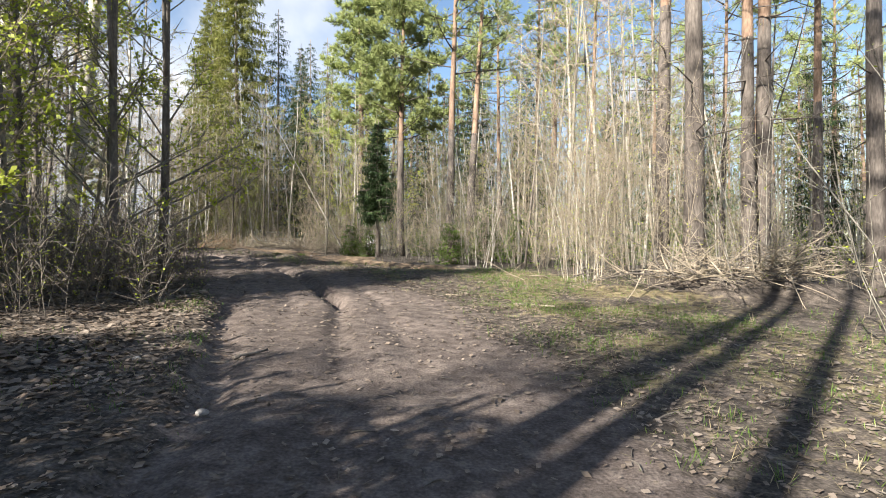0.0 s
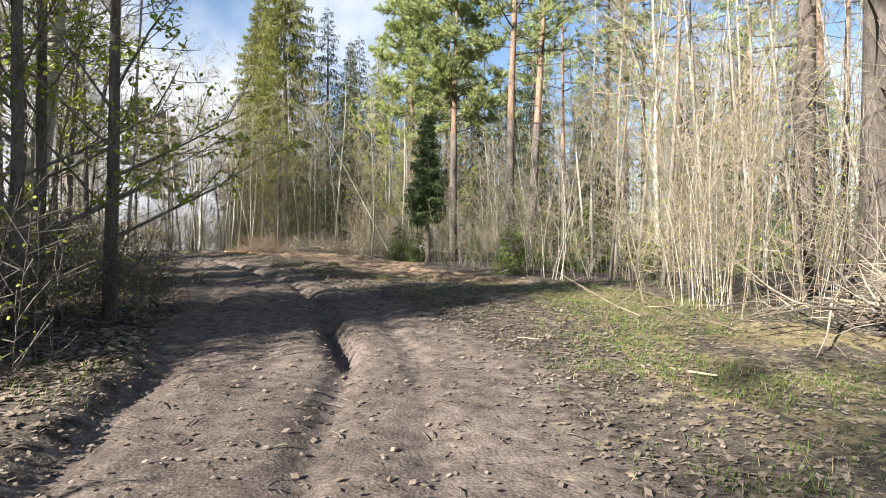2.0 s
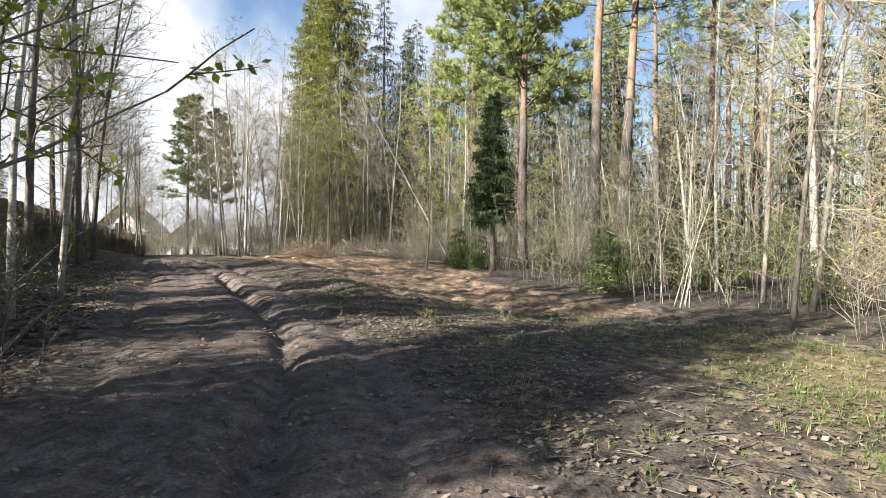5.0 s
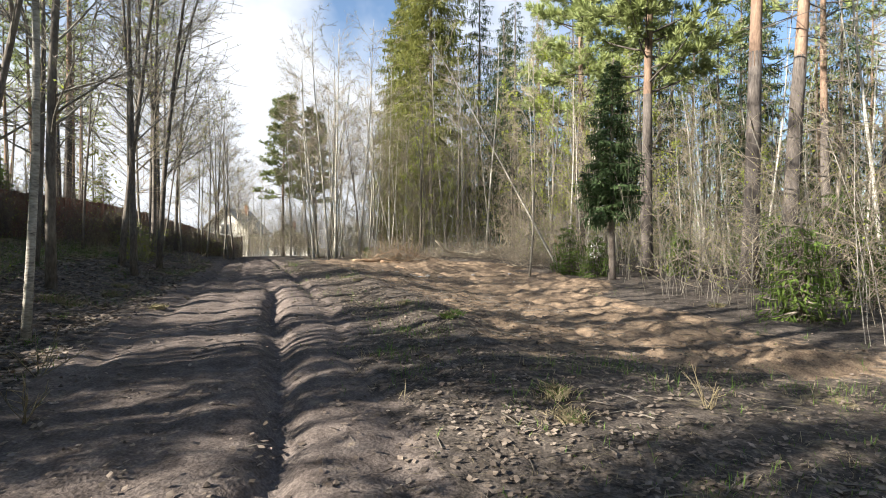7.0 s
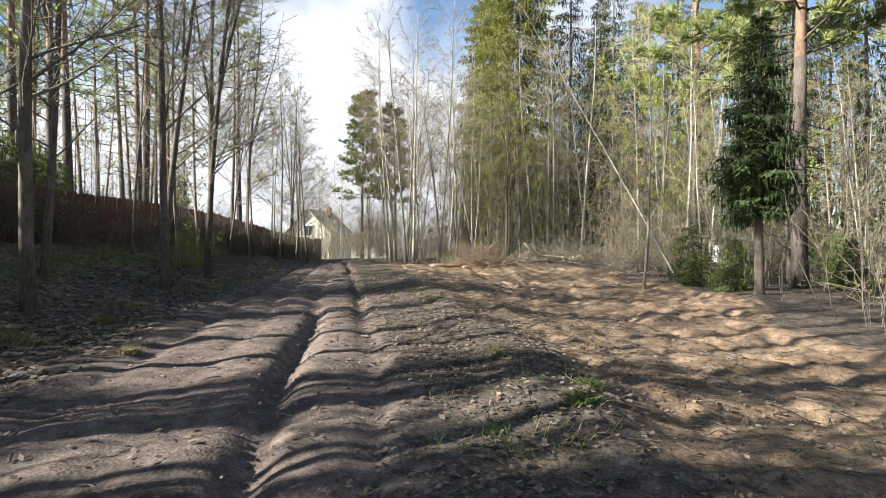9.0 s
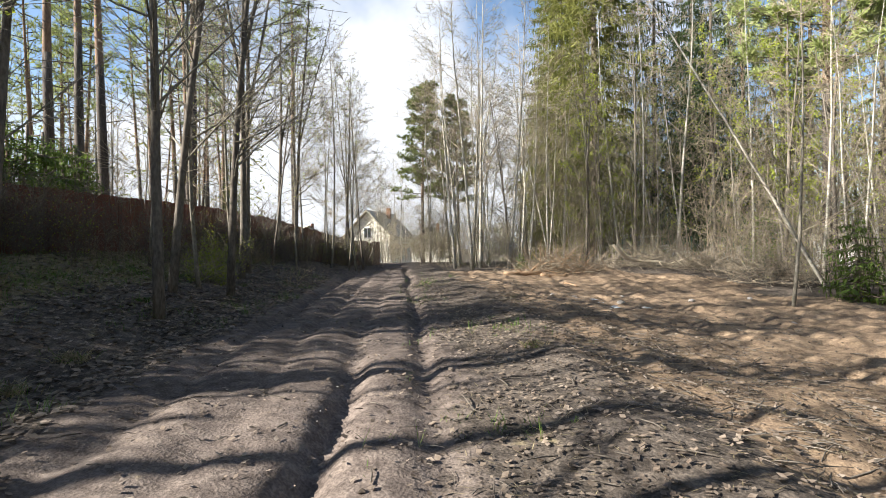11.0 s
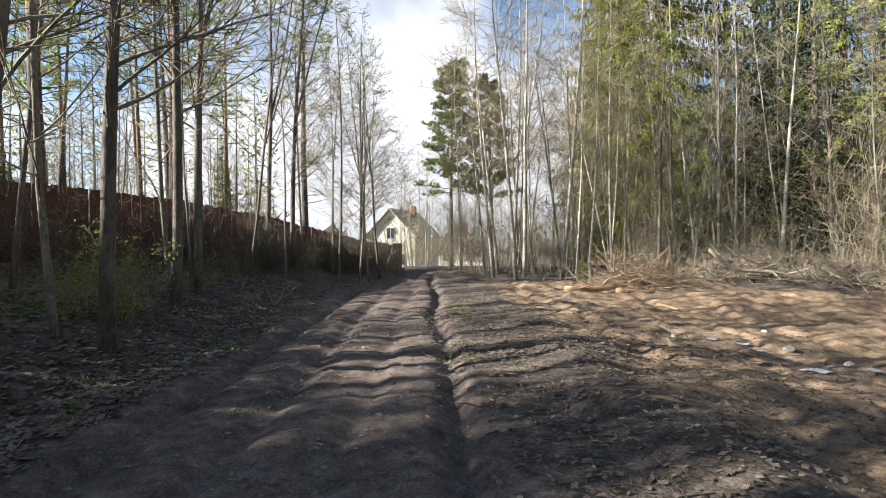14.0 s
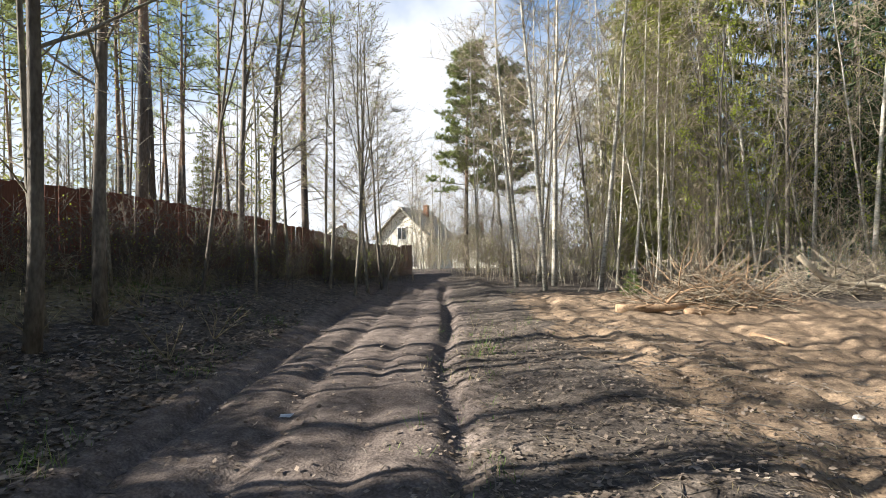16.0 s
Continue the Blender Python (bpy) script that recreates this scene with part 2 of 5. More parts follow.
def road_side(x, y):
    """Metres to the right of the road's middle line, and the distance along it."""
    best = np.full(np.shape(x), 1e9)
    lat, along, run = np.zeros(np.shape(x)), np.zeros(np.shape(x)), 0.0
    for p, q in zip(ROAD[:-1], ROAD[1:]):
        d = q - p
        size = np.hypot(*d)
        d = d / size
        s = np.clip((x - p[0]) * d[0] + (y - p[1]) * d[1], 0, size)
        dx, dy = x - p[0] - s * d[0], y - p[1] - s * d[1]
        dist = np.hypot(dx, dy)
        near = dist < best
        side = np.where(dx * d[1] - dy * d[0] > 0, 1.0, -1.0)
        lat, along, best = np.where(near, dist * side, lat), np.where(near, run + s, along), np.where(near, dist, best)
        run += size
    return lat, along


def weights(x, y):
    """How much of the ground is bare soil, dug sand and grass; the rest is leaf litter."""
    lat, al = road_side(x, y)
    n1, n2 = vnoise(x * 0.6, y * 0.6, 3), vnoise(x * 1.7, y * 1.7, 4)
    left = np.interp(al, [55, 63.5, 67.7, 70.5], [0.5, 0.62, 1.25, 1.65]) + 0.08 * n2 * (1 - smooth(al, 69, 71))
    right = 2.4 - 1.0 * smooth(al, 66, 76)
    soil = smooth(lat, -left - 0.3, -left + 0.2) * (1 - smooth(lat + 0.3 * n1, right - 0.7, right + 0.7))
    reach = 9.0 + 4.0 * smooth(al, 82, 88) - 5.0 * smooth(al, 97, 104)
    sand = smooth(lat + 0.4 * n2, 2.5, 3.6) * (1 - smooth(lat + 0.8 * n1, reach - 1.5, reach)) * smooth(al + 0.35 * lat + n2 * 0.4, 77.6, 78.8) * (1 - smooth(al, 102, 106))
    green = smooth(lat + n1, 2.0, 4.4) * (1 - smooth(lat + n1 * 1.5, 6.0, 9.0)) * (1 - 0.5 * smooth(al, 72, 75)) * (1 - smooth(al, 77, 79)) + 0.5 * smooth(n1 + n2, 0.4, 1.0)
    green = 0.47 * green * (1 + 0.4 * n2) + 0.7 * smooth(-lat + n1, 3.2, 4.5) * smooth(-n2 + n1, 0.2, 1.0)
    green = np.maximum(green, 0.45 * smooth(-lat, 2.5, 3.5) * (1 - smooth(al, 63, 67)))
    green = np.maximum(green, 0.75 * smooth(-lat + 0.5 * n1, 3.6, 5.0) * smooth(al, 78, 84))
    green = green + 0.45 * np.exp(-((x - 2.2) / 1.8) ** 2 - ((y - 14.0) / 1.7) ** 2)
    return np.clip(soil, 0, 1), np.clip(sand, 0, 1), np.clip(green * (1 - sand) * (1 - soil), 0, 1), lat, al


def land(x, y, detail=True):
    """The ground's height."""
    x, y = np.asarray(x, float), np.asarray(y, float)
    u, v = -0.6 * x + 0.8 * y, 0.8 * x + 0.6 * y
    uu = np.clip(u, -40, 60)
    z = 0.057 * np.minimum(uu, 17) + np.where(uu > 17, 0.31 * (1 - np.exp(-(uu - 17) / 6.0)), 0)
    z = z - 0.42 * smooth(v, 6.8, 10.5) * smooth(u, 11, 17) * (1 - smooth(u, 33, 41))
    z = z + 0.22 * np.clip(1.7 - v, 0, 5) * (1 - smooth(u, 40, 57)) * smooth(u, 13, 24)
    z = z - 0.03 * np.clip(u - 60, 0, 60)
    if detail:
        soil, sand, green, lat, al = weights(x, y)
        for c, w0, w1 in ((-1.2, 0.06, 0.14), (-0.4, 0.03, 0.09), (0.35, 0.17, 0.05), (1.12, 0.09, 0.2)):
            w = w0 + (w1 - w0) * smooth(al, 82, 87)
            wob = 0.12 * vnoise(al * 0.35, al * 0 + c, 7)
            z = z - soil * smooth(al, 62, 71) * w * np.exp(-((lat - c - wob) / 0.12) ** 2) * (0.85 + 0.3 * vnoise(al * 0.4, al * 0 + c, 8))
        # the washed-out lip beside the track at the start, and the hole in the rut
        lip = np.interp(al, [55, 63.5, 67.7, 70.5], [0.5, 0.62, 1.25, 1.65])
        z = z + (0.07 * (1 - smooth(lat, -lip - 0.14, -lip + 0.02)) - 0.07 * np.exp(-((lat + lip - 0.12) / 0.13) ** 2) * (0.7 + 0.5 * vnoise(al * 2.2, al * 0, 31))) * smooth(al, 58, 61) * (1 - smooth(al, 69, 71))
        z = z - 0.15 * np.exp(-((lat - 0.36 - 0.05 * vnoise(al * 1.7, al * 0, 33)) / 0.085) ** 2) * smooth(al, 68.5, 69.2) * (1 - smooth(al, 70.6, 72.5))
        n_wob = vnoise(x * 0.4, y * 0.4, 18)
        z = z + soil * 0.025 * vnoise(x * 1.6, y * 1.6, 9) + soil * smooth(al, 66, 72) * (0.018 * vnoise(x * 2.7, y * 2.7, 12) + 0.016 * vnoise(x * 5.1, y * 5.1, 16))
        z = z + sand * (0.05 * vnoise(x * 1.1, y * 1.1, 10) - 0.05 * np.exp(-((np.mod(lat + 0.35 * n_wob, 1.45) - 0.7) / 0.13) ** 2) + 0.025 * np.exp(-((np.mod(lat + 0.35 * n_wob, 1.45) - 0.98) / 0.12) ** 2) + 0.05 * vnoise(x * 3.1, y * 3.1, 11) + 0.03 * vnoise(x * 5.3, y * 5.3, 17))
        z = z - 0.05 * np.exp(-((lat + 2.2 + 0.25 * vnoise(al * 0.6, al * 0, 34)) / 0.25) ** 2) * smooth(al, 58, 62)
        z = z + (1 - soil) * (1 - sand) * (0.035 * vnoise(x * 1.3, y * 1.3, 5) + 0.015 * vnoise(x * 4, y * 4, 6))
        # the heap along the near edge of the dug place, and the strip beside the tracks
        z = z + 0.22 * np.exp(-((al + 0.35 * lat - 79.0) / 0.45) ** 2) * smooth(lat, 4.5, 6.5) * (1 - smooth(lat, 8, 9.5)) * (0.8 + 0.5 * vnoise(x * 1.5, y * 1.5, 13))
        z = z + 0.12 * np.exp(-((lat - 2.6) / 0.5) ** 2) * smooth(al, 76, 80) * (0.7 + 0.6 * vnoise(x * 1.2, y * 1.2, 14))
        # soil and brush bank at the wood's edge
        z = z + 0.5 * np.exp(-(((x - 6.2) / 2.6) ** 2 + ((y - 11.2) / 0.7) ** 2)) * (0.8 + 0.5 * vnoise(x * 1.4, y * 1.4, 15))
        z = z + 0.2 * np.exp(-(((0.78 * (x + 14.6) + 0.62 * (y - 40.2)) / 4.0) ** 2 + ((-0.62 * (x + 14.6) + 0.78 * (y - 40.2)) / 1.1) ** 2))
    return z


def at_ground(x, y, sink=0.0):
    return float(land(np.array([x]), np.array([y]))[0]) - sink


# ---- mesh helpers ----
class Shape:
    """Collects points and faces for one mesh."""

    def __init__(self):
        self.v, self.f = [], []

    def tube(self, pts, radii, sides=5, cap=True):
        base = len(self.v)
        pts = [Vector(p) for p in pts]
        for i, p in enumerate(pts):
            d = (pts[min(i + 1, len(pts) - 1)] - pts[max(i - 1, 0)]).normalized()
            a = d.cross(Vector((0.31, 0.17, 0.93)) if abs(d.z) < 0.9 else Vector((1, 0.2, 0))).normalized()
            b = d.cross(a)
            for k in range(sides):
                w = 2 * math.pi * k / sides
                self.v.append(p + (a * math.cos(w) + b * math.sin(w)) * radii[i])
        for i in range(len(pts) - 1):
            for k in range(sides):
                k2 = (k + 1) % sides
                o = base + i * sides
                self.f.append((o + k, o + k2, o + sides + k2, o + sides + k))
        if cap:
            self.f.append(tuple(base + (len(pts) - 1) * sides + k for k in range(sides)))
            self.f.append(tuple(base + k for k in reversed(range(sides))))

    def blade(self, a, b, width, bend=None):
        """A narrow leaf from a to b."""
        a, b = Vector(a), Vector(b)
        d = b - a
        s = d.cross(bend if bend else Vector((0, 0, 1)))
        s = s.normalized() * width / 2 if s.length > 1e-6 else Vector((width / 2, 0, 0))
        o = len(self.v)
        m = a + d * 0.45
        self.v += [a, m + s, b, m - s]
        self.f.append((o, o + 1, o + 2, o + 3))

    def quad(self, c, ax, ay):
        o = len(self.v)
        c, ax, ay = Vector(c), Vector(ax), Vector(ay)
        self.v += [c - ax, c - ay * 0.8, c + ax, c + ay * 0.8]
        self.f.append((o, o + 1, o + 2, o + 3))

    def box(self, c, size, m=None):
        o = len(self.v)
        for dx in (-0.5, 0.5):
            for dy in (-0.5, 0.5):
                for dz in (-0.5, 0.5):
                    p = Vector((dx * size[0], dy * size[1], dz * size[2]))
                    self.v.append(Vector(c) + (m @ p if m else p))
        for q in ((0, 1, 3, 2), (4, 6, 7, 5), (0, 4, 5, 1), (2, 3, 7, 6), (0, 2, 6, 4), (1, 5, 7, 3)):
            self.f.append(tuple(o + i for i in q))

    def data(self, name, material, soft=True):
        me = bpy.data.meshes.new(name)
        me.from_pydata([tuple(p) for p in self.v], [], self.f)
        me.materials.append(material)
        if soft:
            me.polygons.foreach_set("use_smooth", [True] * len(me.polygons))
        me.update()
        return me


def part(name, shape, material, parent, label="", soft=True, kind=""):
    ob = new(name, shape.data(name, material, soft))
    ob.parent = parent
    return tagged(ob, label=label, kind=kind)


def thing(name, m, label, category, group="", kind=""):
    ob = new(name)
    ob.matrix_basis = m
    ob.empty_display_size = 0.2
    return tagged(ob, label, category, group, kind)


RNG = random.Random(7)


def rnd(a, b):
    return RNG.uniform(a, b)


def swerve(start, way, length, steps, wander, lift=0.0):
    """Points of a limb that wanders a little and bends up (lift > 0) or droops."""
    p, d = Vector(start), Vector(way).normalized()
    out = [p.copy()]
    for _ in range(steps):
        d = (d + Vector((rnd(-1, 1), rnd(-1, 1), rnd(-1, 1))) * wander + Vector((0, 0, lift))).normalized()
        p = p + d * (length / steps)
        out.append(p.copy())
    return out


def taper(n, a, b):
    return [a + (b - a) * i / (n - 1) for i in range(n)]


def side_way(w, rise):
    return Vector((math.cos(w) * math.cos(rise), math.sin(w) * math.cos(rise), math.sin(rise)))


# ---- trees ----
def bare_tree(name, height, r, bark, label, lean=0.04, branches=16, first=0.3, leaves=0, twig=6, fork=False, reach=0.24, leaf=0.022):
    """A leaf tree in early spring: trunk, limbs with fine twigs, a few young leaves."""
    top = thing(name, Matrix(), label, "tree")
    t = Shape()
    pts = swerve((0, 0, -0.25), (rnd(-lean, lean), rnd(-lean, lean), 1), height + 0.25, 10, 0.035, 0.02)
    rad = [r * 1.25] + taper(10, r, r * 0.12)
    t.tube(pts, rad, 8)
    if fork:
        k = 4
        f2 = swerve(pts[k], (rnd(-0.4, 0.4), rnd(-0.4, 0.4), 1), height * 0.5, 6, 0.05, 0.06)
        t.tube(f2, taper(7, r * 0.55, r * 0.1), 6)
    part("trunk", t, bark, top)
    c, lf = Shape(), Shape()
    for i in range(branches):
        h = first + (0.97 - first) * (i + rnd(0, 0.8)) / branches
        k = h * 10
        a = pts[int(k)].lerp(pts[min(int(k) + 1, 10)], k - int(k))
        w, size = rnd(0, 6.28), height * reach * (1.15 - h * 0.75) * rnd(0.6, 1.2)
        limb = swerve(a, side_way(w, rnd(0.35, 1.0)), size, 5, 0.13, 0.05)
        br = max(0.008, r * 0.34 * (1.1 - h))
        c.tube(limb, taper(6, br, br * 0.25), 4, False)
        for j in range(twig):
            q = rnd(0.25, 1.0) * 5
            s = limb[int(q)].lerp(limb[min(int(q) + 1, 5)], q - int(q))
            tw = swerve(s, side_way(w + rnd(-1.3, 1.3), rnd(-0.1, 1.1)), size * rnd(0.25, 0.5), 3, 0.2, 0.03)
            c.tube(tw, taper(4, max(br * 0.38, 0.008), 0.005), 3, False)
            for e in range(2):
                s2 = tw[rnd(0, 1) > 0.5 and 1 or 2]
                t2 = swerve(s2, side_way(w + rnd(-2, 2), rnd(-0.4, 1.0)), size * rnd(0.12, 0.26), 2, 0.2, 0.0)
                c.tube(t2, (0.007, 0.006, 0.004), 3, False)
                for _ in range(leaves):
                    g = t2[0].lerp(t2[2], rnd(0, 1)) + Vector((rnd(-1, 1), rnd(-1, 1), rnd(-1, 1))) * 0.08
                    n1 = Vector((rnd(-1, 1), rnd(-1, 1), rnd(-1, 1))).normalized()
                    n2 = n1.cross(Vector((rnd(-1, 1), rnd(-1, 1), rnd(-1, 1)))).normalized()
                    s3 = leaf * rnd(0.65, 1.35)
                    lf.quad(g, n1 * s3, n2 * s3 * 0.8)
    part("crown", c, M_TWIG if bark is not M_DARK else M_ALDER, top, kind="stuff")
    if leaves:
        part("foliage", lf, M_LEAF, top, "sparse yellow-green young leaves", kind="stuff")
    return top


def thicket(name, stems, height, spread, bark, label, leaves=1):
    """Many thin stems from one root."""
    top = thing(name, Matrix(), label, "shrub")
    s, c, lf = Shape(), Shape(), Shape()
    for i in range(stems):
        w, h = rnd(0, 6.28), height * rnd(0.45, 1.1)
        out = rnd(0.02, 0.2)
        pts = swerve((math.cos(w) * spread * rnd(0.1, 1.1), math.sin(w) * spread * rnd(0.1, 1.1), -0.2), (math.cos(w) * out, math.sin(w) * out, 1), h, 6, 0.13, 0.02)
        r = rnd(0.004, 0.011) * (h / 4) ** 0.5
        s.tube(pts, taper(7, r, 0.004), 3, False)
        for j in range(15):
            k = rnd(1.2, 5.9)
            a = pts[int(k)].lerp(pts[int(k) + 1], k - int(k))
            tw = swerve(a, side_way(rnd(0, 6.28), rnd(0.1, 1.1)), h * rnd(0.12, 0.32), 2, 0.22, 0.02)
            c.tube(tw, (0.006, 0.005, 0.004), 3, False)
            for _ in range(leaves):
                g = tw[0].lerp(tw[2], rnd(0.3, 1)) + Vector((rnd(-1, 1), rnd(-1, 1), rnd(-1, 1))) * 0.1
                n1 = Vector((rnd(-1, 1), rnd(-1, 1), rnd(-1, 1))).normalized()
                n2 = n1.cross(Vector((rnd(-1, 1), rnd(-1, 1), rnd(-1, 1)))).normalized()
                q = rnd(0.012, 0.028)
                lf.quad(g, n1 * q, n2 * q * 0.8)
    part("stem_clump", s, bark, top, kind="stuff")
    part("brushwood", c, M_DARK if bark is M_DARK else M_TWIG, top, kind="stuff")
    if leaves:
        part("foliage", lf, M_LEAF, top, "small yellow-green opening leaves", kind="stuff")
    return top


def pine(name, height, r, label, crown_from=0.55, boughs=22, tufts=10, stubs=10, spread=2.6, needles=9):
    """A tall pine: scaly grey foot, orange upper stem, dead stubs, tufted crown."""
    top = thing(name, Matrix(), label, "pine tree")
    pts = swerve((0, 0, -0.3), (rnd(-0.025, 0.025), rnd(-0.025, 0.025), 1), height + 0.3, 14, 0.014, 0.01)
    rad = [r * 1.3, r * 1.02] + taper(13, r * 0.96, r * 0.14)
    cut = 5
    lo, hi = Shape(), Shape()
    lo.tube(pts[: cut + 1], rad[: cut + 1], 12)
    hi.tube([pts[cut] + (pts[cut] - pts[cut + 1]) * 0.3] + pts[cut:], [rad[cut] * 0.985] + [q * 0.99 for q in rad[cut:]], 10)
    part("trunk", lo, M_PINE, top)
    part("upper_trunk", hi, M_PINE_UP, top, "flaking orange bark")
    b, nd = Shape(), Shape()
    for i in range(stubs):
        h = rnd(0.16, crown_from) * 14
        a = pts[int(h)].lerp(pts[int(h) + 1], h - int(h))
        sp = swerve(a, side_way(rnd(0, 6.28), rnd(-0.35, 0.25)), rnd(0.5, 2.2), 3, 0.12, -0.02)
        b.tube(sp, (0.028, 0.02, 0.012, 0.005), 4, False)
    for i in range(boughs):
        h = crown_from + (0.995 - crown_from) * (i + rnd(0, 0.9)) / boughs
        k = h * 14
        a = pts[min(int(k), 13)].lerp(pts[min(int(k) + 1, 14)], k - int(k))
        w = i * 2.4 + rnd(-0.5, 0.5)
        size = spread * (1.15 - 0.8 * (h - crown_from) / (1 - crown_from)) * rnd(0.6, 1.15)
        limb = swerve(a, side_way(w, rnd(-0.1, 0.5)), size, 5, 0.14, 0.03)
        b.tube(limb, taper(6, 0.05, 0.01), 4, False)
        for j in range(tufts):
            q = rnd(1.6, 5.0)
            s = limb[min(int(q), 4)].lerp(limb[min(int(q) + 1, 5)], q - int(q)) + Vector((rnd(-1, 1), rnd(-1, 1), rnd(-0.3, 0.8))) * 0.42
            up = (side_way(w, 0.5) + Vector((rnd(-1, 1), rnd(-1, 1), rnd(0, 0.8))) * 0.7).normalized()
            for _ in range(needles):
                d = (up + Vector((rnd(-1, 1), rnd(-1, 1), rnd(-1, 1))) * 0.95).normalized()
                nd.blade(s, s + d * rnd(0.24, 0.5), 0.045, Vector((rnd(-1, 1), rnd(-1, 1), rnd(-1, 1))))
    part("branchwork", b, M_PINE, top, kind="stuff")
    part("crown", nd, M_NEEDLE, top, "tufts of pale blue-green needles", False, "stuff")
    return top


def spruce(name, height, r, radius, label, needles, low=0.06, levels=30, per=8, sprays=9, droop=-0.5, shape=0.75):
    """A spruce: whorls of drooping boughs that carry hanging sprays of needles."""
    top = thing(name, Matrix(), label, "spruce tree")
    pts = [Vector((0, 0, -0.3)), Vector((0, 0, 0.3))] + [Vector((rnd(-0.05, 0.05), rnd(-0.05, 0.05), height * k / 8)) for k in range(1, 9)]
    t = Shape()
    t.tube(pts, [r * 1.4, r] + taper(8, r * 0.92, 0.02), 10)
    part("trunk", t, M_SPRUCE_BARK, top)
    b, nd = Shape(), Shape()
    for i in range(levels):
        h = low + (1 - low) * (i / levels) ** 1.05
        size0 = radius * (1 - h) ** shape * (0.65 + 0.35 * min(1, (h - low) / 0.12)) + 0.12
        for j in range(per):
            w = j * 6.283 / per + i * 1.3 + rnd(-0.3, 0.3)
            size = size0 * rnd(0.65, 1.2)
            a = Vector((0, 0, height * h + rnd(-0.5, 0.5) * height / levels))
            d = side_way(w, rnd(-0.15, 0.2) + droop * (1 - h) * 0.5)
            limb = [a, a + d * size * 0.35 + Vector((0, 0, -0.05 * size)), a + d * size * 0.7 + Vector((0, 0, -0.12 * size)), a + d * size + Vector((0, 0, -0.08 * size))]
            b.tube(limb, (0.03 * (1.1 - h), 0.02 * (1.1 - h), 0.012, 0.004), 3, False)
            side = Vector((-math.sin(w), math.cos(w), 0))
            for k in range(sprays):
                q = 0.12 + 0.88 * (k + rnd(0, 1)) / sprays
                seg = min(int(q * 3), 2)
                s = limb[seg].lerp(limb[seg + 1], q * 3 - seg)
                sg = 1 if k % 2 else -1
                ln = size * 0.34 * (1.15 - q * 0.6) * rnd(0.7, 1.3) + 0.1
                ln = min(ln, 0.5 + 0.35 * rnd(0, 1))
                e = s + (d * rnd(0.4, 0.8) + side * sg * rnd(0.3, 0.8) + Vector((0, 0, rnd(-0.75, -0.1)))).normalized() * ln
                nd.blade(s, e, ln * rnd(0.14, 0.24), Vector((rnd(-0.5, 0.5), rnd(-0.5, 0.5), 1)))
                hang = s.lerp(e, rnd(0.4, 0.9))
                nd.blade(hang, hang + Vector((rnd(-0.12, 0.12), rnd(-0.12, 0.12), -1)) * ln * rnd(0.4, 1.0), ln * 0.12, side)
                s2 = s.lerp(e, 0.5)
                nd.blade(s2, s2 + (d + side * sg * rnd(-0.9, 0.4) + Vector((0, 0, rnd(-0.4, 0.2)))).normalized() * ln * 0.6, ln * 0.11, Vector((rnd(-1, 1), rnd(-1, 1), 1)))
    part("branchwork", b, M_SPRUCE_BARK, top, kind="stuff")
    part("crown", nd, needles, top, "drooping needle sprays", False, "stuff")
    return top


# ---- ground ----
def spaced(lo, hi, step, far):
    """Even steps from lo to hi, then ever longer ones out to far."""
    mid = list(np.arange(lo, hi + step, step))
    grow, p, s = [], 0.0, step
    while p < far:
        s *= 1.18
        p += s
        grow.append(p)
    return np.array([lo - g for g in reversed(grow)] + mid + [mid[-1] + g for g in grow])


def build_ground():
    xs, ys = spaced(-26, 7, 0.085, 1500), spaced(1, 41, 0.085, 1500)
    gx, gy = np.meshgrid(xs, ys)
    gx, gy = gx.ravel(), gy.ravel()
    z = land(gx, gy)
    soil, sand, green, lat, al = weights(gx, gy)
    me = bpy.data.meshes.new("ground")
    nx, ny = len(xs), len(ys)
    idx = np.arange(nx * ny).reshape(ny, nx)
    quads = np.stack([idx[:-1, :-1], idx[:-1, 1:], idx[1:, 1:], idx[1:, :-1]], -1).reshape(-1, 4)
    me.vertices.add(nx * ny)
    me.vertices.foreach_set("co", np.stack([gx, gy, z], -1).ravel())
    me.loops.add(quads.size)
    me.loops.foreach_set("vertex_index", quads.ravel().astype(np.int32))
    me.polygons.add(len(quads))
    me.polygons.foreach_set("loop_start", np.arange(0, quads.size, 4, dtype=np.int32))
    me.update(calc_edges=True)
    me.polygons.foreach_set("use_smooth", np.ones(len(quads), bool))
    for name, val in (("soil", soil), ("sand", sand), ("green", green)):
        me.attributes.new(name, "FLOAT", "POINT").data.foreach_set("value", val.astype(np.float32))
    me.materials.append(ground_material())
    return tagged(new("ground", me), "rutted earth track with leaf litter, dug sand and thin grass", "ground", "", "structure")


build_ground()

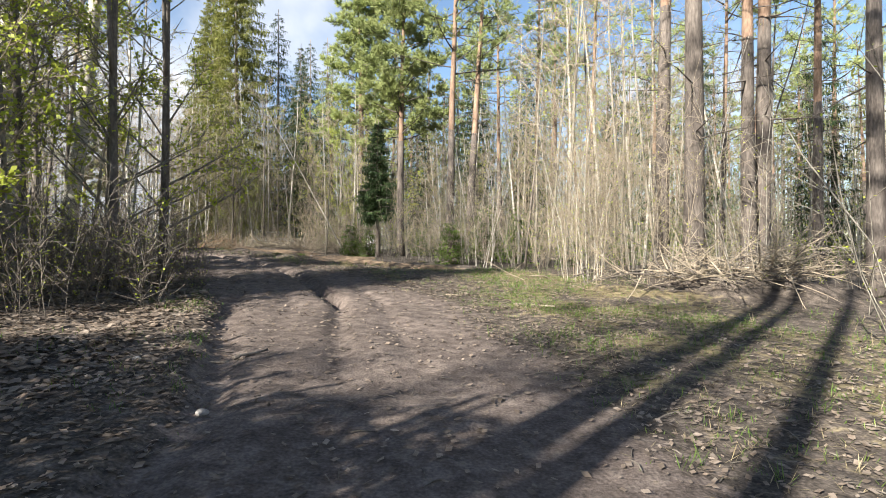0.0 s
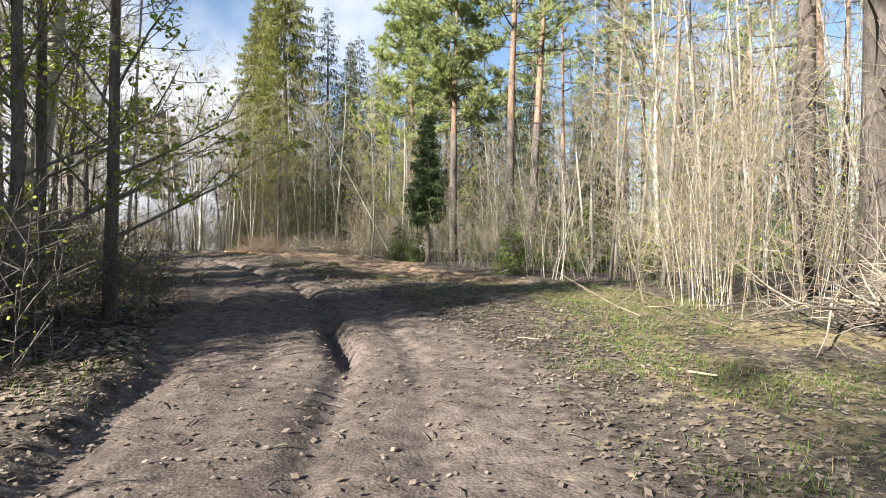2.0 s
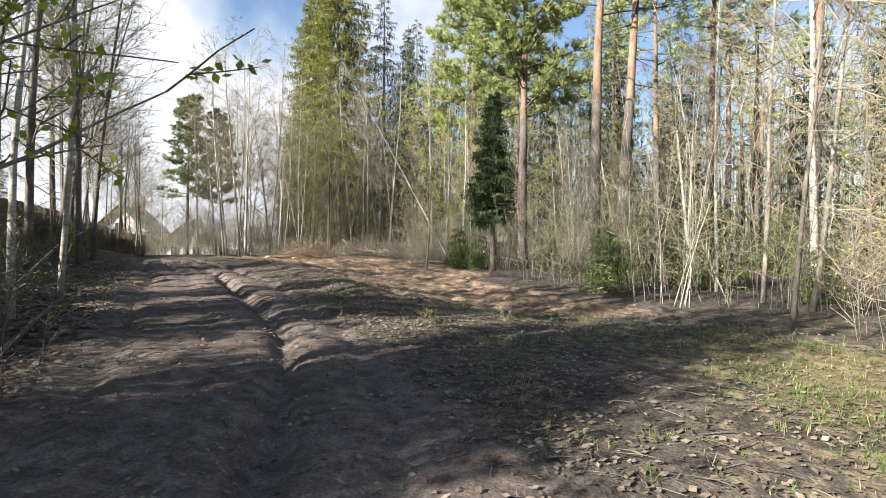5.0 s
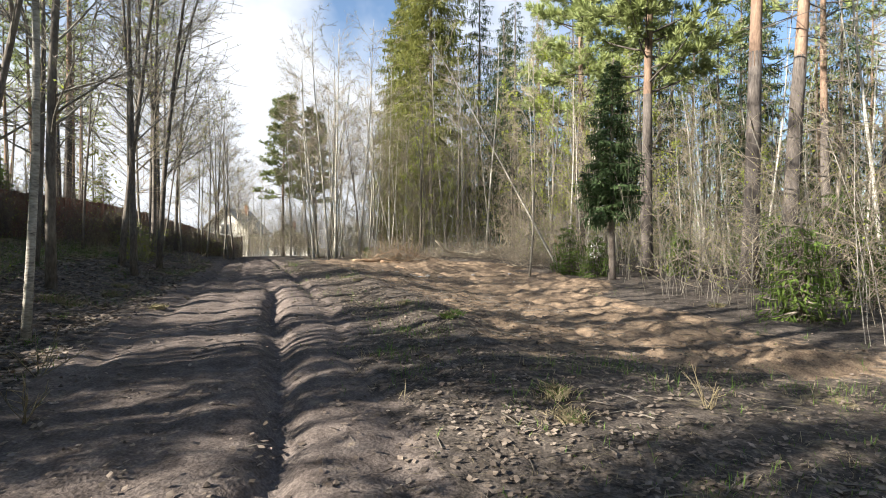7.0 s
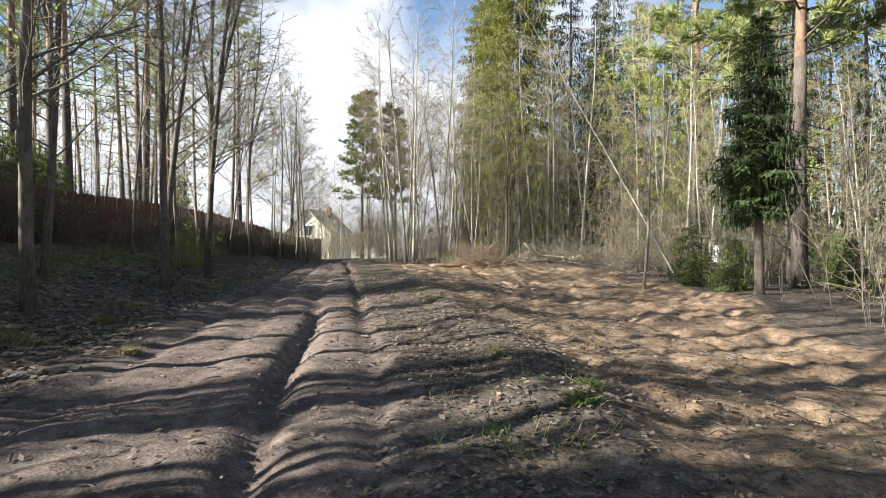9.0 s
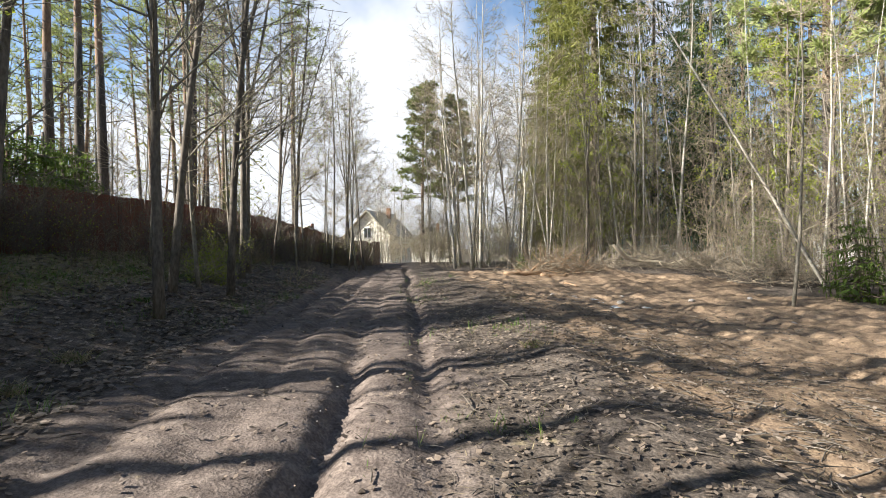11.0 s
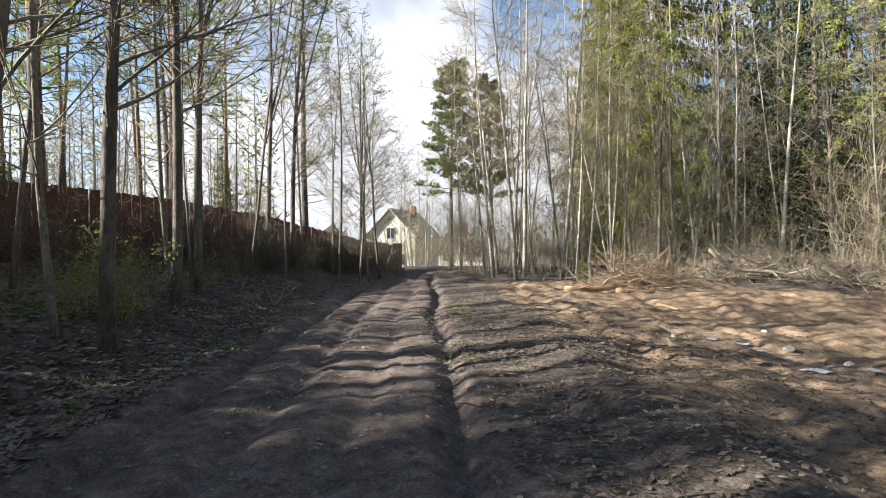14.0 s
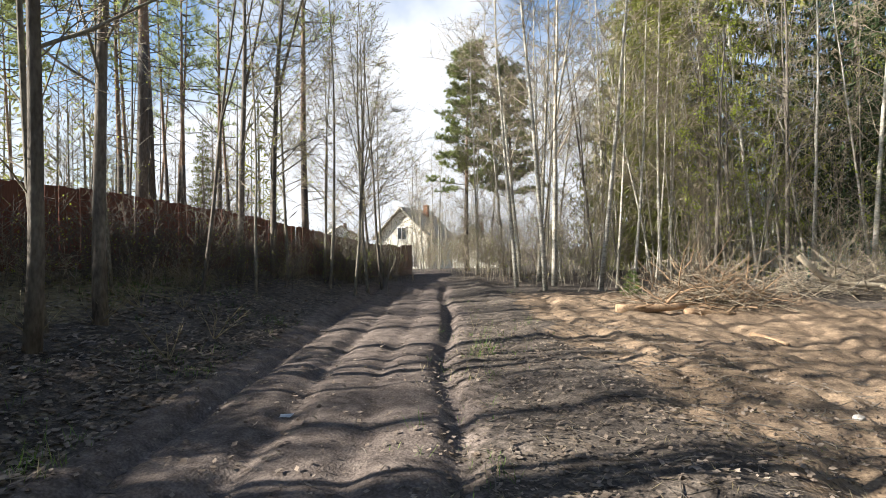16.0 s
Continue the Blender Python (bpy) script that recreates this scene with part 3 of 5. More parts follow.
# ---- tree models ----
pines = [
    pine("pine_tree", 21, 0.24, "tall pine with grey scaly foot and orange upper stem", 0.5, 34, 13, 14, 3.0, 13),
    pine("pine_tree", 19, 0.19, "slim tall pine with bare lower trunk", 0.55, 28, 12, 16, 2.5, 12),
    pine("pine_tree", 23, 0.21, "tall straight pine with dead branch stubs", 0.55, 30, 12, 18, 2.7, 12),
]
full_pine = pine("pine_tree", 22, 0.24, "sunlit pine with a deep pale green crown", 0.36, 80, 26, 16, 4.1, 26)
spruces = [
    spruce("spruce_tree", 32, 0.34, 5.6, "huge old spruce with hanging olive-green boughs", M_SPRUCE, 0.05, 52, 9, 26, -0.5, 0.68),
    spruce("spruce_tree", 22, 0.24, 3.2, "tall spruce with drooping olive-green boughs", M_SPRUCE, 0.08, 36, 8, 11),
]
dark_spruce = spruce("spruce_tree", 8.2, 0.13, 1.55, "young dark green spruce with a bare lower stem", M_SPRUCE_DARK, 0.3, 30, 10, 15, -0.3)
small_spruce = spruce("young_spruce", 2.0, 0.04, 0.75, "small bushy light-green spruce sapling", M_SAPLING, 0.06, 11, 7, 7, 0.1)
birches = [
    bare_tree("birch_tree", 14, 0.075, M_BIRCH, "slender pale birch with fine bare twigs", 0.07, 26, 0.3, 1, 7),
    bare_tree("birch_tree", 12, 0.055, M_BIRCH, "thin whitish birch with a few young leaves", 0.1, 22, 0.3, 1, 6),
    bare_tree("birch_tree", 16, 0.10, M_BIRCH, "tall pale birch with a forked stem", 0.05, 28, 0.3, 1, 7, True),
]
alders = [
    bare_tree("alder_tree", 12, 0.08, M_DARK, "dark bare alder with spreading twigs", 0.1, 32, 0.2, 1, 8, True),
    bare_tree("alder_tree", 10, 0.045, M_ALDER, "thin grey alder with bare twigs", 0.14, 26, 0.18, 1, 7),
    bare_tree("alder_tree", 13, 0.085, M_DARK, "dark leaning leaf tree with a forked crown", 0.1, 30, 0.25, 1, 8, True, 0.28),
]
leafy = [
    bare_tree("leaf_tree", 9, 0.075, M_DARK, "dark-stemmed tree covered in fresh yellow-green leaves", 0.07, 22, 0.12, 9, 6, True, 0.22, 0.036),
    bare_tree("leaf_tree", 7, 0.045, M_ALDER, "thin young tree with opening yellow-green leaves", 0.1, 20, 0.12, 9, 5, False, 0.22, 0.036),
]
thickets = [
    thicket("shrub", 15, 5.0, 1.1, M_TWIG, "clump of thin pale bare stems", 1),
    thicket("shrub", 17, 3.4, 1.1, M_ALDER, "dense bush of thin grey stems", 1),
    thicket("shrub", 12, 6.5, 0.8, M_BIRCH, "clump of tall pale saplings", 1),
]
low_shrubs = [
    thicket("shrub", 24, 1.9, 1.1, M_DARK, "low tangled dark shrub with small leaves", 1),
    thicket("shrub", 18, 1.3, 0.9, M_TWIG, "low dry brushwood with bare stems", 0),
]
hedge_shrub = thicket("shrub", 15, 2.7, 1.0, M_DARK, "tangled dark bare shrub grown against the fence", 0)
deep_pines = [
    pine("pine_tree", 20, 0.19, "tall pine deep in the wood", 0.55, 22, 9, 8, 2.5, 9),
    pine("pine_tree", 22, 0.16, "slim pine deep in the wood", 0.6, 20, 9, 8, 2.3, 9),
]
deep_trees = [
    bare_tree("birch_tree", 13, 0.05, M_BIRCH, "slim pale birch deep in the wood", 0.08, 14, 0.3, 2, 5, leaf=0.028),
    bare_tree("alder_tree", 11, 0.042, M_ALDER, "thin grey alder deep in the wood", 0.14, 15, 0.2, 2, 5, leaf=0.028),
    bare_tree("alder_tree", 12, 0.055, M_DARK, "dark bare tree deep in the wood", 0.1, 14, 0.25, 2, 5, True, leaf=0.028),
]
deep_spruce = spruce("spruce_tree", 20, 0.2, 3.0, "olive-green spruce deep in the wood", M_SPRUCE, 0.08, 26, 7, 7)
shade_spruce = spruce("spruce_tree", 20, 0.2, 3.2, "dark blue-green spruce deep in the wood", M_SPRUCE_DARK, 0.1, 30, 8, 9)
stout_birch = bare_tree("birch_tree", 16, 0.19, M_BIRCH, "stout pale birch with peeling bark and young leaves", 0.02, 24, 0.3, 4, 6, True, 0.2, 0.034)
used = set()


def place(model, x, y, turn=None, size=1.0, tilt=(0, 0), label=""):
    """Stands a tree on the ground: the model itself the first time, a copy after that."""
    turn = rnd(0, 360) if turn is None else turn
    m = pose(x, y, at_ground(x, y, 0.03), tilt[0], tilt[1], turn)
    if model.name in used:
        ob = copy_thing(model, m @ Matrix.Scale(size, 4))
    else:
        used.add(model.name)
        model.matrix_basis = m
        ob = model
    if label:
        ob["label"] = label
    taken.append((x, y))
    return ob


taken = []
# ---- the trees that stand out along the way ----
place(pines[0], 6.14, 13.3, 20, tilt=(0, -1.2))
place(pines[2], 6.47, 16.1, 80)
place(pines[1], 8.1, 14.3, 10, 1.1)
place(pines[1], 8.6, 14.7, 200, 1.08)
place(pines[2], 9.7, 12.1, 140, 0.9)
place(pines[1], 11.8, 17.0, 0, 0.85)
place(full_pine, -2.8, 36.0, 0)
place(full_pine, -7.0, 46.0, 140, 1.05)
place(pines[0], 0.35, 31.0, 50, 1.0)
place(pines[0], 1.5, 31.5, 130, 1.0)
place(pines[2], 6.4, 38, 60, 0.95)
place(pines[1], 9.3, 40, 0)
place(pines[2], 9.2, 45, 0)
place(spruces[0], -20.4, 53.6, 0)
place(spruces[0], -24.6, 57.5, 70, 0.85)
place(spruces[1], -15.2, 58.0, 90, 1.25)
place(dark_spruce, -3.9, 32.4)
place(small_spruce, 0.35, 23.8)
place(small_spruce, 2.6, 27.5, size=0.8)
place(small_spruce, -4.6, 33.8, size=0.9)
for x, y, k in ((6.1, 20.5, 0), (6.7, 19.0, 1), (7.2, 19.4, 1), (4.7, 33.8, 0), (5.9, 24.8, 2), (-9.6, 44.5, 1), (-13.2, 46.0, 0), (3.5, 25.2, 1), (-7.0, 41.5, 1),
                (-23.0, 40.6, 0), (-22.0, 41.5, 2), (-21.2, 39.6, 0), (-20.0, 42.3, 1), (-24.6, 43.3, 0), (-25.1, 52.2, 2), (-18.6, 42.6, 1), (-16.9, 48.4, 0)):
    place(birches[k], x, y, size=rnd(0.9, 1.1))
place(alders[2], -19.2, 25.6, 0, 0.95, (-1.5, 1.5))
place(alders[2], -20.4, 26.6, 150, 1.0, (-1.0, 2.0), "grey-barked leaf tree with a forked stem beside the fence")
place(thickets[0], 3.45, 13.4, size=1.05)
place(thickets[2], 3.7, 13.7)
place(stout_birch, -8.8, 12.6, 0, 1.0, (0, 6))
place(stout_birch, -10.4, 12.9, 120, 1.0, (0, 1))
place(alders[1], -7.3, 33.6, 60, 1.0, (3, -2))
place(birches[1], -6.6, 37.0, 0, 1.0, (16, -24), "thin birch leaning far over into its neighbours")
for x, y, k in ((-6.9, 9.0, 0), (-14.6, 21.3, 2), (-16.6, 23.7, 0), (-16.7, 22.5, 0), (-17.3, 23.4, 1), (-20.0, 25.9, 1), 
                (-26.0, 32.6, 0), (-25.4, 31.3, 2), (-26.3, 33.3, 1), (-15.2, 19.3, 0), (-11.0, 14.6, 0), (-30.6, 41.0, 1)):
    place(alders[k], x, y, size=rnd(0.9, 1.1))
for x, y, k in ((-5.5, 9.0, 0), (-6.0, 7.6, 1), (-7.4, 8.2, 0), (-9.0, 9.6, 0), (-8.3, 6.6, 1), (-10.5, 11.6, 0), (-7.6, 11.6, 1)):
    place(leafy[k], x, y, size=rnd(0.85, 1.15))
for x, y, s in ((-29.0, 26.0, 0.9), (-33.0, 31.5, 1.0), (-36.0, 33.0, 0.95), (-31.5, 25.0, 1.0), (-39.0, 42.5, 1.05)):
    place(pines[2], x, y, size=s)
place(full_pine, -33.5, 50.6, 40, 0.64, label="pale round-crowned pine at the end of the track")
for x, y, k in ((-37.5, 52.5, 1), (-39.0, 54.0, 0), (-38.2, 56.2, 1), (-35.5, 53.0, 0), (-41.5, 55.0, 1), (-36.2, 49.5, 1)):
    place(birches[k], x, y, size=rnd(0.5, 0.75))
for x, y, k in ((-36.8, 50.6, 1), (-38.6, 52.6, 0), (-40.0, 55.0, 1), (-37.0, 53.6, 1), (-35.4, 51.6, 0), (-42.0, 57.0, 1), (-39.8, 57.2, 2), (-34.6, 47.6, 1)):
    place(thickets[k], x, y, size=rnd(0.7, 1.0))
place(spruces[1], -33.5, 34.0, 0, 0.28, label="cone-shaped olive spruce behind the fence")

# ---- the woods around ----
CLEAR = [(5, -20), (5, 10.8), (3.2, 13), (2.4, 17), (1.2, 21), (-0.4, 24), (-2.2, 28), (-4.3, 32.2), (-8, 39), (-12, 44.5), (-16, 44.5), (-20, 39.4), (-24, 42.2), (-30, 47), (-52, 70),
         (-60, 64), (-34, 45.5), (-32, 43.5), (-22.3, 33.7), (-15, 25.5), (-10.7, 20.4), (-7.5, 16), (-6, 13), (-4.8, 9.5), (-4, 4), (-3.9, 0), (-3.9, -20)]


def inside(x, y, poly):
    hit = False
    for (x1, y1), (x2, y2) in zip(poly, poly[1:] + poly[:1]):
        if (y1 > y) != (y2 > y) and x < (x2 - x1) * (y - y1) / (y2 - y1) + x1:
            hit = not hit
    return hit


FENCE_A, FENCE_B = Vector((-17.4, 12.6)), Vector((-34.3, 46.6))


def fence_side(x, y):
    """Metres from the fence line, to the right of it positive."""
    d = (FENCE_B - FENCE_A).normalized()
    return (x - FENCE_A.x) * d.y - (y - FENCE_A.y) * d.x


def sunny_gap(x, y):
    """Lanes between the trees through which the low sun reaches the track."""
    w, a = 0.766 * x - 0.643 * y, 0.643 * x + 0.766 * y
    return a < 9 and x < -3 and any(lo < w < hi for lo, hi in ((-7.7, -3.1), (-12.9, -11.4), (-16.5, -15.3), (-20.6, -17.2), (-22.9, -21.3), (-28.9, -26.6), (-34.6, -30.6)))


def forest(models, count, x0, x1, y0, y1, gap, lo=0.8, hi=1.15, rule=None, lean=2.5):
    made = tries = 0
    while made < count and tries < count * 30:
        tries += 1
        x, y = rnd(x0, x1), rnd(y0, y1)
        if inside(x, y, CLEAR) or sunny_gap(x, y) or (rule and not rule(x, y)) or abs(fence_side(x, y)) < 0.4 and y < 48:
            continue
        if any((x - a) ** 2 + (y - b) ** 2 < gap * gap for a, b in taken):
            continue
        place(RNG.choice(models), x, y, size=rnd(lo, hi), tilt=(rnd(-lean, lean), rnd(-lean, lean)))
        made += 1


def right_woods(x, y):
    return y > 8 and x + 0.72 * (y - 45) > -24 or y <= 8 and x > 4


def road_gap(x, y):
    """Keeps the open sky above the far end of the track."""
    return not 33 < math.degrees(math.atan2(-(x + 8), y - 19)) < 56


def near_edge(x, y):
    return not (-10 < x < 0.5 and 25 < y < 37) and right_woods(x, y) and (inside(x - 3, y - 1.5, CLEAR) or inside(x - 1, y - 3, CLEAR))


def deep_right(x, y):
    return not (-9 < x < -0.5 and 27 < y < 35.5) and right_woods(x, y) and road_gap(x, y)


def left_strip(x, y):
    """Between the track and the fence, short of where the trees stand singly."""
    return x < -5 and fence_side(x, y) > 0.3 and (y < 19 or y > 34) and not inside(x + 2.0, y - 1.4, CLEAR)


forest(thickets, 26, -24, 14, 12, 50, 1.2, 0.75, 1.15, near_edge)
forest(thickets[:1] + deep_trees[1:2], 14, 3.5, 12, 14, 26, 0.9, 0.9, 1.4, near_edge)
forest(deep_pines + pines[1:2], 62, -12, 48, 16, 85, 2.2, 0.8, 1.1, right_woods, 1.0)
forest(deep_trees + birches[1:2], 125, -26, 40, 13, 70, 1.0, 0.7, 1.15, deep_right, 4)
forest(thickets[1:2] + low_shrubs, 44, -26, 30, 12, 60, 0.9, 0.6, 1.1, deep_right)
forest(deep_trees[1:], 9, -30, -10, 12, 31, 0.9, 0.7, 1.0, lambda x, y: 0.4 < fence_side(x, y) < 3.2, 4)
forest([deep_spruce], 16, -28, 44, 46, 90, 3.5, 0.6, 1.05, deep_right)
forest([small_spruce], 30, -14, 20, 18, 50, 1.0, 0.6, 1.6, right_woods)
forest(leafy + low_shrubs[:1], 32, -15, -4, 3, 15, 0.9, 0.7, 1.2, lambda x, y: x < -4.6 and (y < 10.5 or x < -9.5), 1.5)
forest(alders + deep_trees, 30, -32, -5, 6, 48, 1.2, 0.75, 1.15, left_strip, 4)
forest(low_shrubs, 48, -32, -5, 8, 46, 0.8, 0.6, 1.0, lambda x, y: left_strip(x, y) and y < 10 or 0.2 < fence_side(x, y) < 2.2)
forest(low_shrubs + thickets[1:2], 20, -23, -12, 9, 25, 0.8, 0.6, 1.0, lambda x, y: 0.2 < fence_side(x, y) < 2.8)
forest(deep_pines + deep_trees, 50, -62, -18, -5, 60, 2.0, 0.75, 1.05, lambda x, y: fence_side(x, y) < -1 and road_gap(x, y))
forest(deep_pines + deep_trees, 44, -45, 25, -45, -6, 2.0, 0.8, 1.1)
# unseen evergreens up-sun of the track, added to lay shade across it
def up_sun(model, w, a, size):
    """Stands a tree by its distance across the sun's way and along it."""
    place(model, 0.766 * w + 0.643 * a, -0.643 * w + 0.766 * a, size=size)


for w, a, size in ((-9.0, -7, 0.6), (-10.1, -6, 0.5), (-9.6, -10, 0.7), (-9.4, -13, 0.85), (-9.9, -16, 0.9), (-8.9, -3, 0.38), (-10.3, -3, 0.38), (-9.3, -5, 0.45), (-10.5, -9, 0.5), (-8.7, -9, 0.5), (-9.8, -8, 0.6), (-14.0, -5, 0.32), (-14.4, -8, 0.4),
                   (-24.2, -5, 0.5), (-24.6, -8, 0.6), (-25.0, -4, 0.5), (-24.6, -13, 0.75), (-29.9, -6, 0.36), (-30.0, -10, 0.45), (-37.2, -6, 0.6)):
    up_sun(deep_spruce, w, a, size)
# low unseen hedge, added to shade the verge; sun over it reaches the track
for i in range(24):
    w = -13.4 - i * 0.95
    reach = 6.9 + 1.7 * smooth(-w, 17, 25)
    a = -1.6 + 3.3 * smooth(-w, 24, 33)
    up_sun(small_spruce, w + rnd(-0.2, 0.2), a, (reach - a) / 3.92)
# unseen spruces and a bare tree, added to shade the ground near the start
for i in range(9):
    up_sun(small_spruce, -1.9 - i * 0.52, -2.8, rnd(1.4, 1.6))
up_sun(deep_trees[1], -2.6, -3.5, 0.9)
# pines and bare trees beyond the fence, towards the houses
for i in range(13):
    w, a = rnd(-62, -43), rnd(-9, 4)
    if road_gap(0.766 * w + 0.643 * a, -0.643 * w + 0.766 * a):
        up_sun(RNG.choice(pines[1:] + deep_pines + alders[:2]), w, a, rnd(0.6, 0.9))
# unseen slim pines and bare trees, added to stripe the ground with trunk shadows
for w, a, size in ((-1.75, -4, 1.15), (-1.3, -5, 0.9), (-0.4, -6, 0.9), (0.4, -4, 1.1), (1.4, -7, 1.0), (-13.6, -3, 0.9), (-14.8, -4, 0.8), (-17.0, -2, 0.9), (-19.0, -3, 0.9), (-21.0, -5, 0.85),
                   (-23.2, -2, 0.9), (-27.6, -3, 0.8), (-28.3, -6, 0.9), (-29.0, -4, 0.9), (-31.8, -4, 0.8), (-33.0, -6, 0.9), (-34.6, -4, 0.9)):
    up_sun(deep_pines[1], w, a, size)
for w, a, size in ((-13.4, -2, 0.8), (-15.0, -1.5, 0.9), (-20.9, -1.5, 0.9), (-22.0, -3, 0.8), (-26.4, -2, 0.8), (-28.8, -1, 0.8), (-32.4, -1.5, 0.8), (-35.5, -1, 0.9)):
    up_sun(deep_trees[2], w, a, size)
# dark evergreens that close the wood behind the felled brush
for x, y, s in ((-12.0, 58.5, 1.1), (-8.4, 60.5, 1.2), (-10.4, 65.0, 1.3), (-4.8, 57.5, 1.1), (-1.6, 62.0, 1.25), (1.6, 58.0, 1.1), (-14.2, 66.5, 1.3), (4.6, 63.0, 1.2), (8.4, 60.0, 1.1), (12.0, 64.0, 1.2), (-28.5, 62.0, 1.0)):
    place(deep_spruce, x, y, size=s)
for x, y, s in ((-14.2, 54.0, 1.25), (-12.6, 51.5, 1.0), (-17.8, 58.6, 1.3), (2.6, 47.0, 0.9), (8.0, 52.0, 1.0), (15.0, 47.0, 0.9), (20.0, 42.0, 0.9), (13.5, 36.0, 0.7), (23.0, 33.0, 0.8), (-2.5, 52.0, 0.85)):
    place(shade_spruce, x, y, size=s)
for x, y, s in ((-8.4, 43.4, 1.35), (-6.6, 42.6, 1.2), (-11.6, 47.0, 1.3), (-3.0, 39.0, 1.2), (-17.6, 47.6, 1.1)):
    place(leafy[0], x, y, size=s, label="slender tree with a haze of yellow-green young leaves")
# a hedge of bare brush grown up along the fence
for i in range(52):
    p = FENCE_A.lerp(FENCE_B, 0.76 * (i + rnd(0.1, 0.9)) / 53)
    off = rnd(0.5, 1.9)
    place(RNG.choice([hedge_shrub, hedge_shrub, low_shrubs[0], low_shrubs[1]]), p.x + 0.895 * off, p.y + 0.445 * off, size=rnd(0.65, 1.0))
forest(thickets[1:2] + alders[1:2] + birches[1:2], 20, -14, 4, 38, 48, 0.9, 0.7, 1.0, deep_right, 4)
forest(deep_trees + leafy[:1], 70, -20, 6, 39, 62, 0.8, 0.75, 1.15, deep_right, 4)
forest(deep_pines, 40, 6, 55, 22, 70, 1.6, 0.7, 1.0, right_woods, 1.0)
forest(birches[:2] + deep_trees, 20, -30, -18, 40, 54, 0.7, 0.7, 1.1, lambda x, y: x + 0.72 * (y - 45) > -25.5, 3)
forest(thickets[:2], 12, -29, -18, 40, 52, 0.8, 0.7, 1.1, lambda x, y: x + 0.72 * (y - 45) > -25.5)
# brush along the verge at the start, and at the far bend
for x, y, s in ((-5.0, 6.6, 0.9), (-5.4, 7.9, 1.0), (-5.0, 9.4, 0.9), (-5.9, 9.9, 1.1), (-5.6, 11.2, 1.0), (-6.9, 10.6, 1.2), (-7.4, 12.4, 1.0)):
    place(low_shrubs[0], x, y, size=s * 0.8)
for x, y, k in ((-27.3, 45.6, 0), (-26.0, 44.6, 1), (-28.9, 47.4, 1), (-28.4, 49.2, 2), (-30.6, 49.0, 0), (-25.2, 46.2, 2), (-31.6, 51.5, 1)):
    place(thickets[k], x, y, size=rnd(0.8, 1.2))
for x, y, k in ((-27.8, 46.6, 0), (-26.4, 47.4, 1), (-29.6, 49.6, 1)):
    place(birches[k], x, y, size=rnd(0.8, 1.0))
for x, y, k in ((-43.0, 57.0, 0), (-45.0, 60.0, 1), (-47.5, 61.0, 2), (-46.0, 63.5, 1), (-41.0, 59.0, 2), (-44.0, 62.5, 0), (-49.5, 64.0, 1), (-39.5, 60.5, 1), (-37.0, 57.5, 0)):
    place(thickets[k], x, y, size=rnd(0.9, 1.3))
for x, y, k in ((-30.6, 46.9, 0), (-29.6, 45.9, 1), (-29.0, 47.2, 2), (-28.0, 44.9, 0), (-31.6, 48.4, 0), (-27.0, 43.6, 1), (-25.6, 43.0, 0)):
    place(thickets[k], x, y, size=rnd(0.7, 1.0))
for x, y, k in ((-30.2, 47.6, 1), (-29.0, 45.9, 0), (-31.4, 50.0, 0)):
    place(birches[k], x, y, size=rnd(0.75, 1.0), tilt=(rnd(-3, 3), rnd(-3, 3)))
for x, y, k in ((-41.2, 56.6, 1), (-44.0, 57.4, 0), (-46.2, 60.0, 1), (-44.6, 61.0, 1), (-47.6, 62.4, 0)):
    place(birches[k], x, y, size=rnd(0.7, 0.9), tilt=(rnd(-4, 4), rnd(-4, 4)))
for x, y in ((-42.4, 54.6), (-45.4, 58.4)):
    place(alders[1], x, y, size=rnd(0.85, 1.0))
place(full_pine, -31.6, 52.8, 200, 0.6, label="pale round-crowned pine at the end of the track")


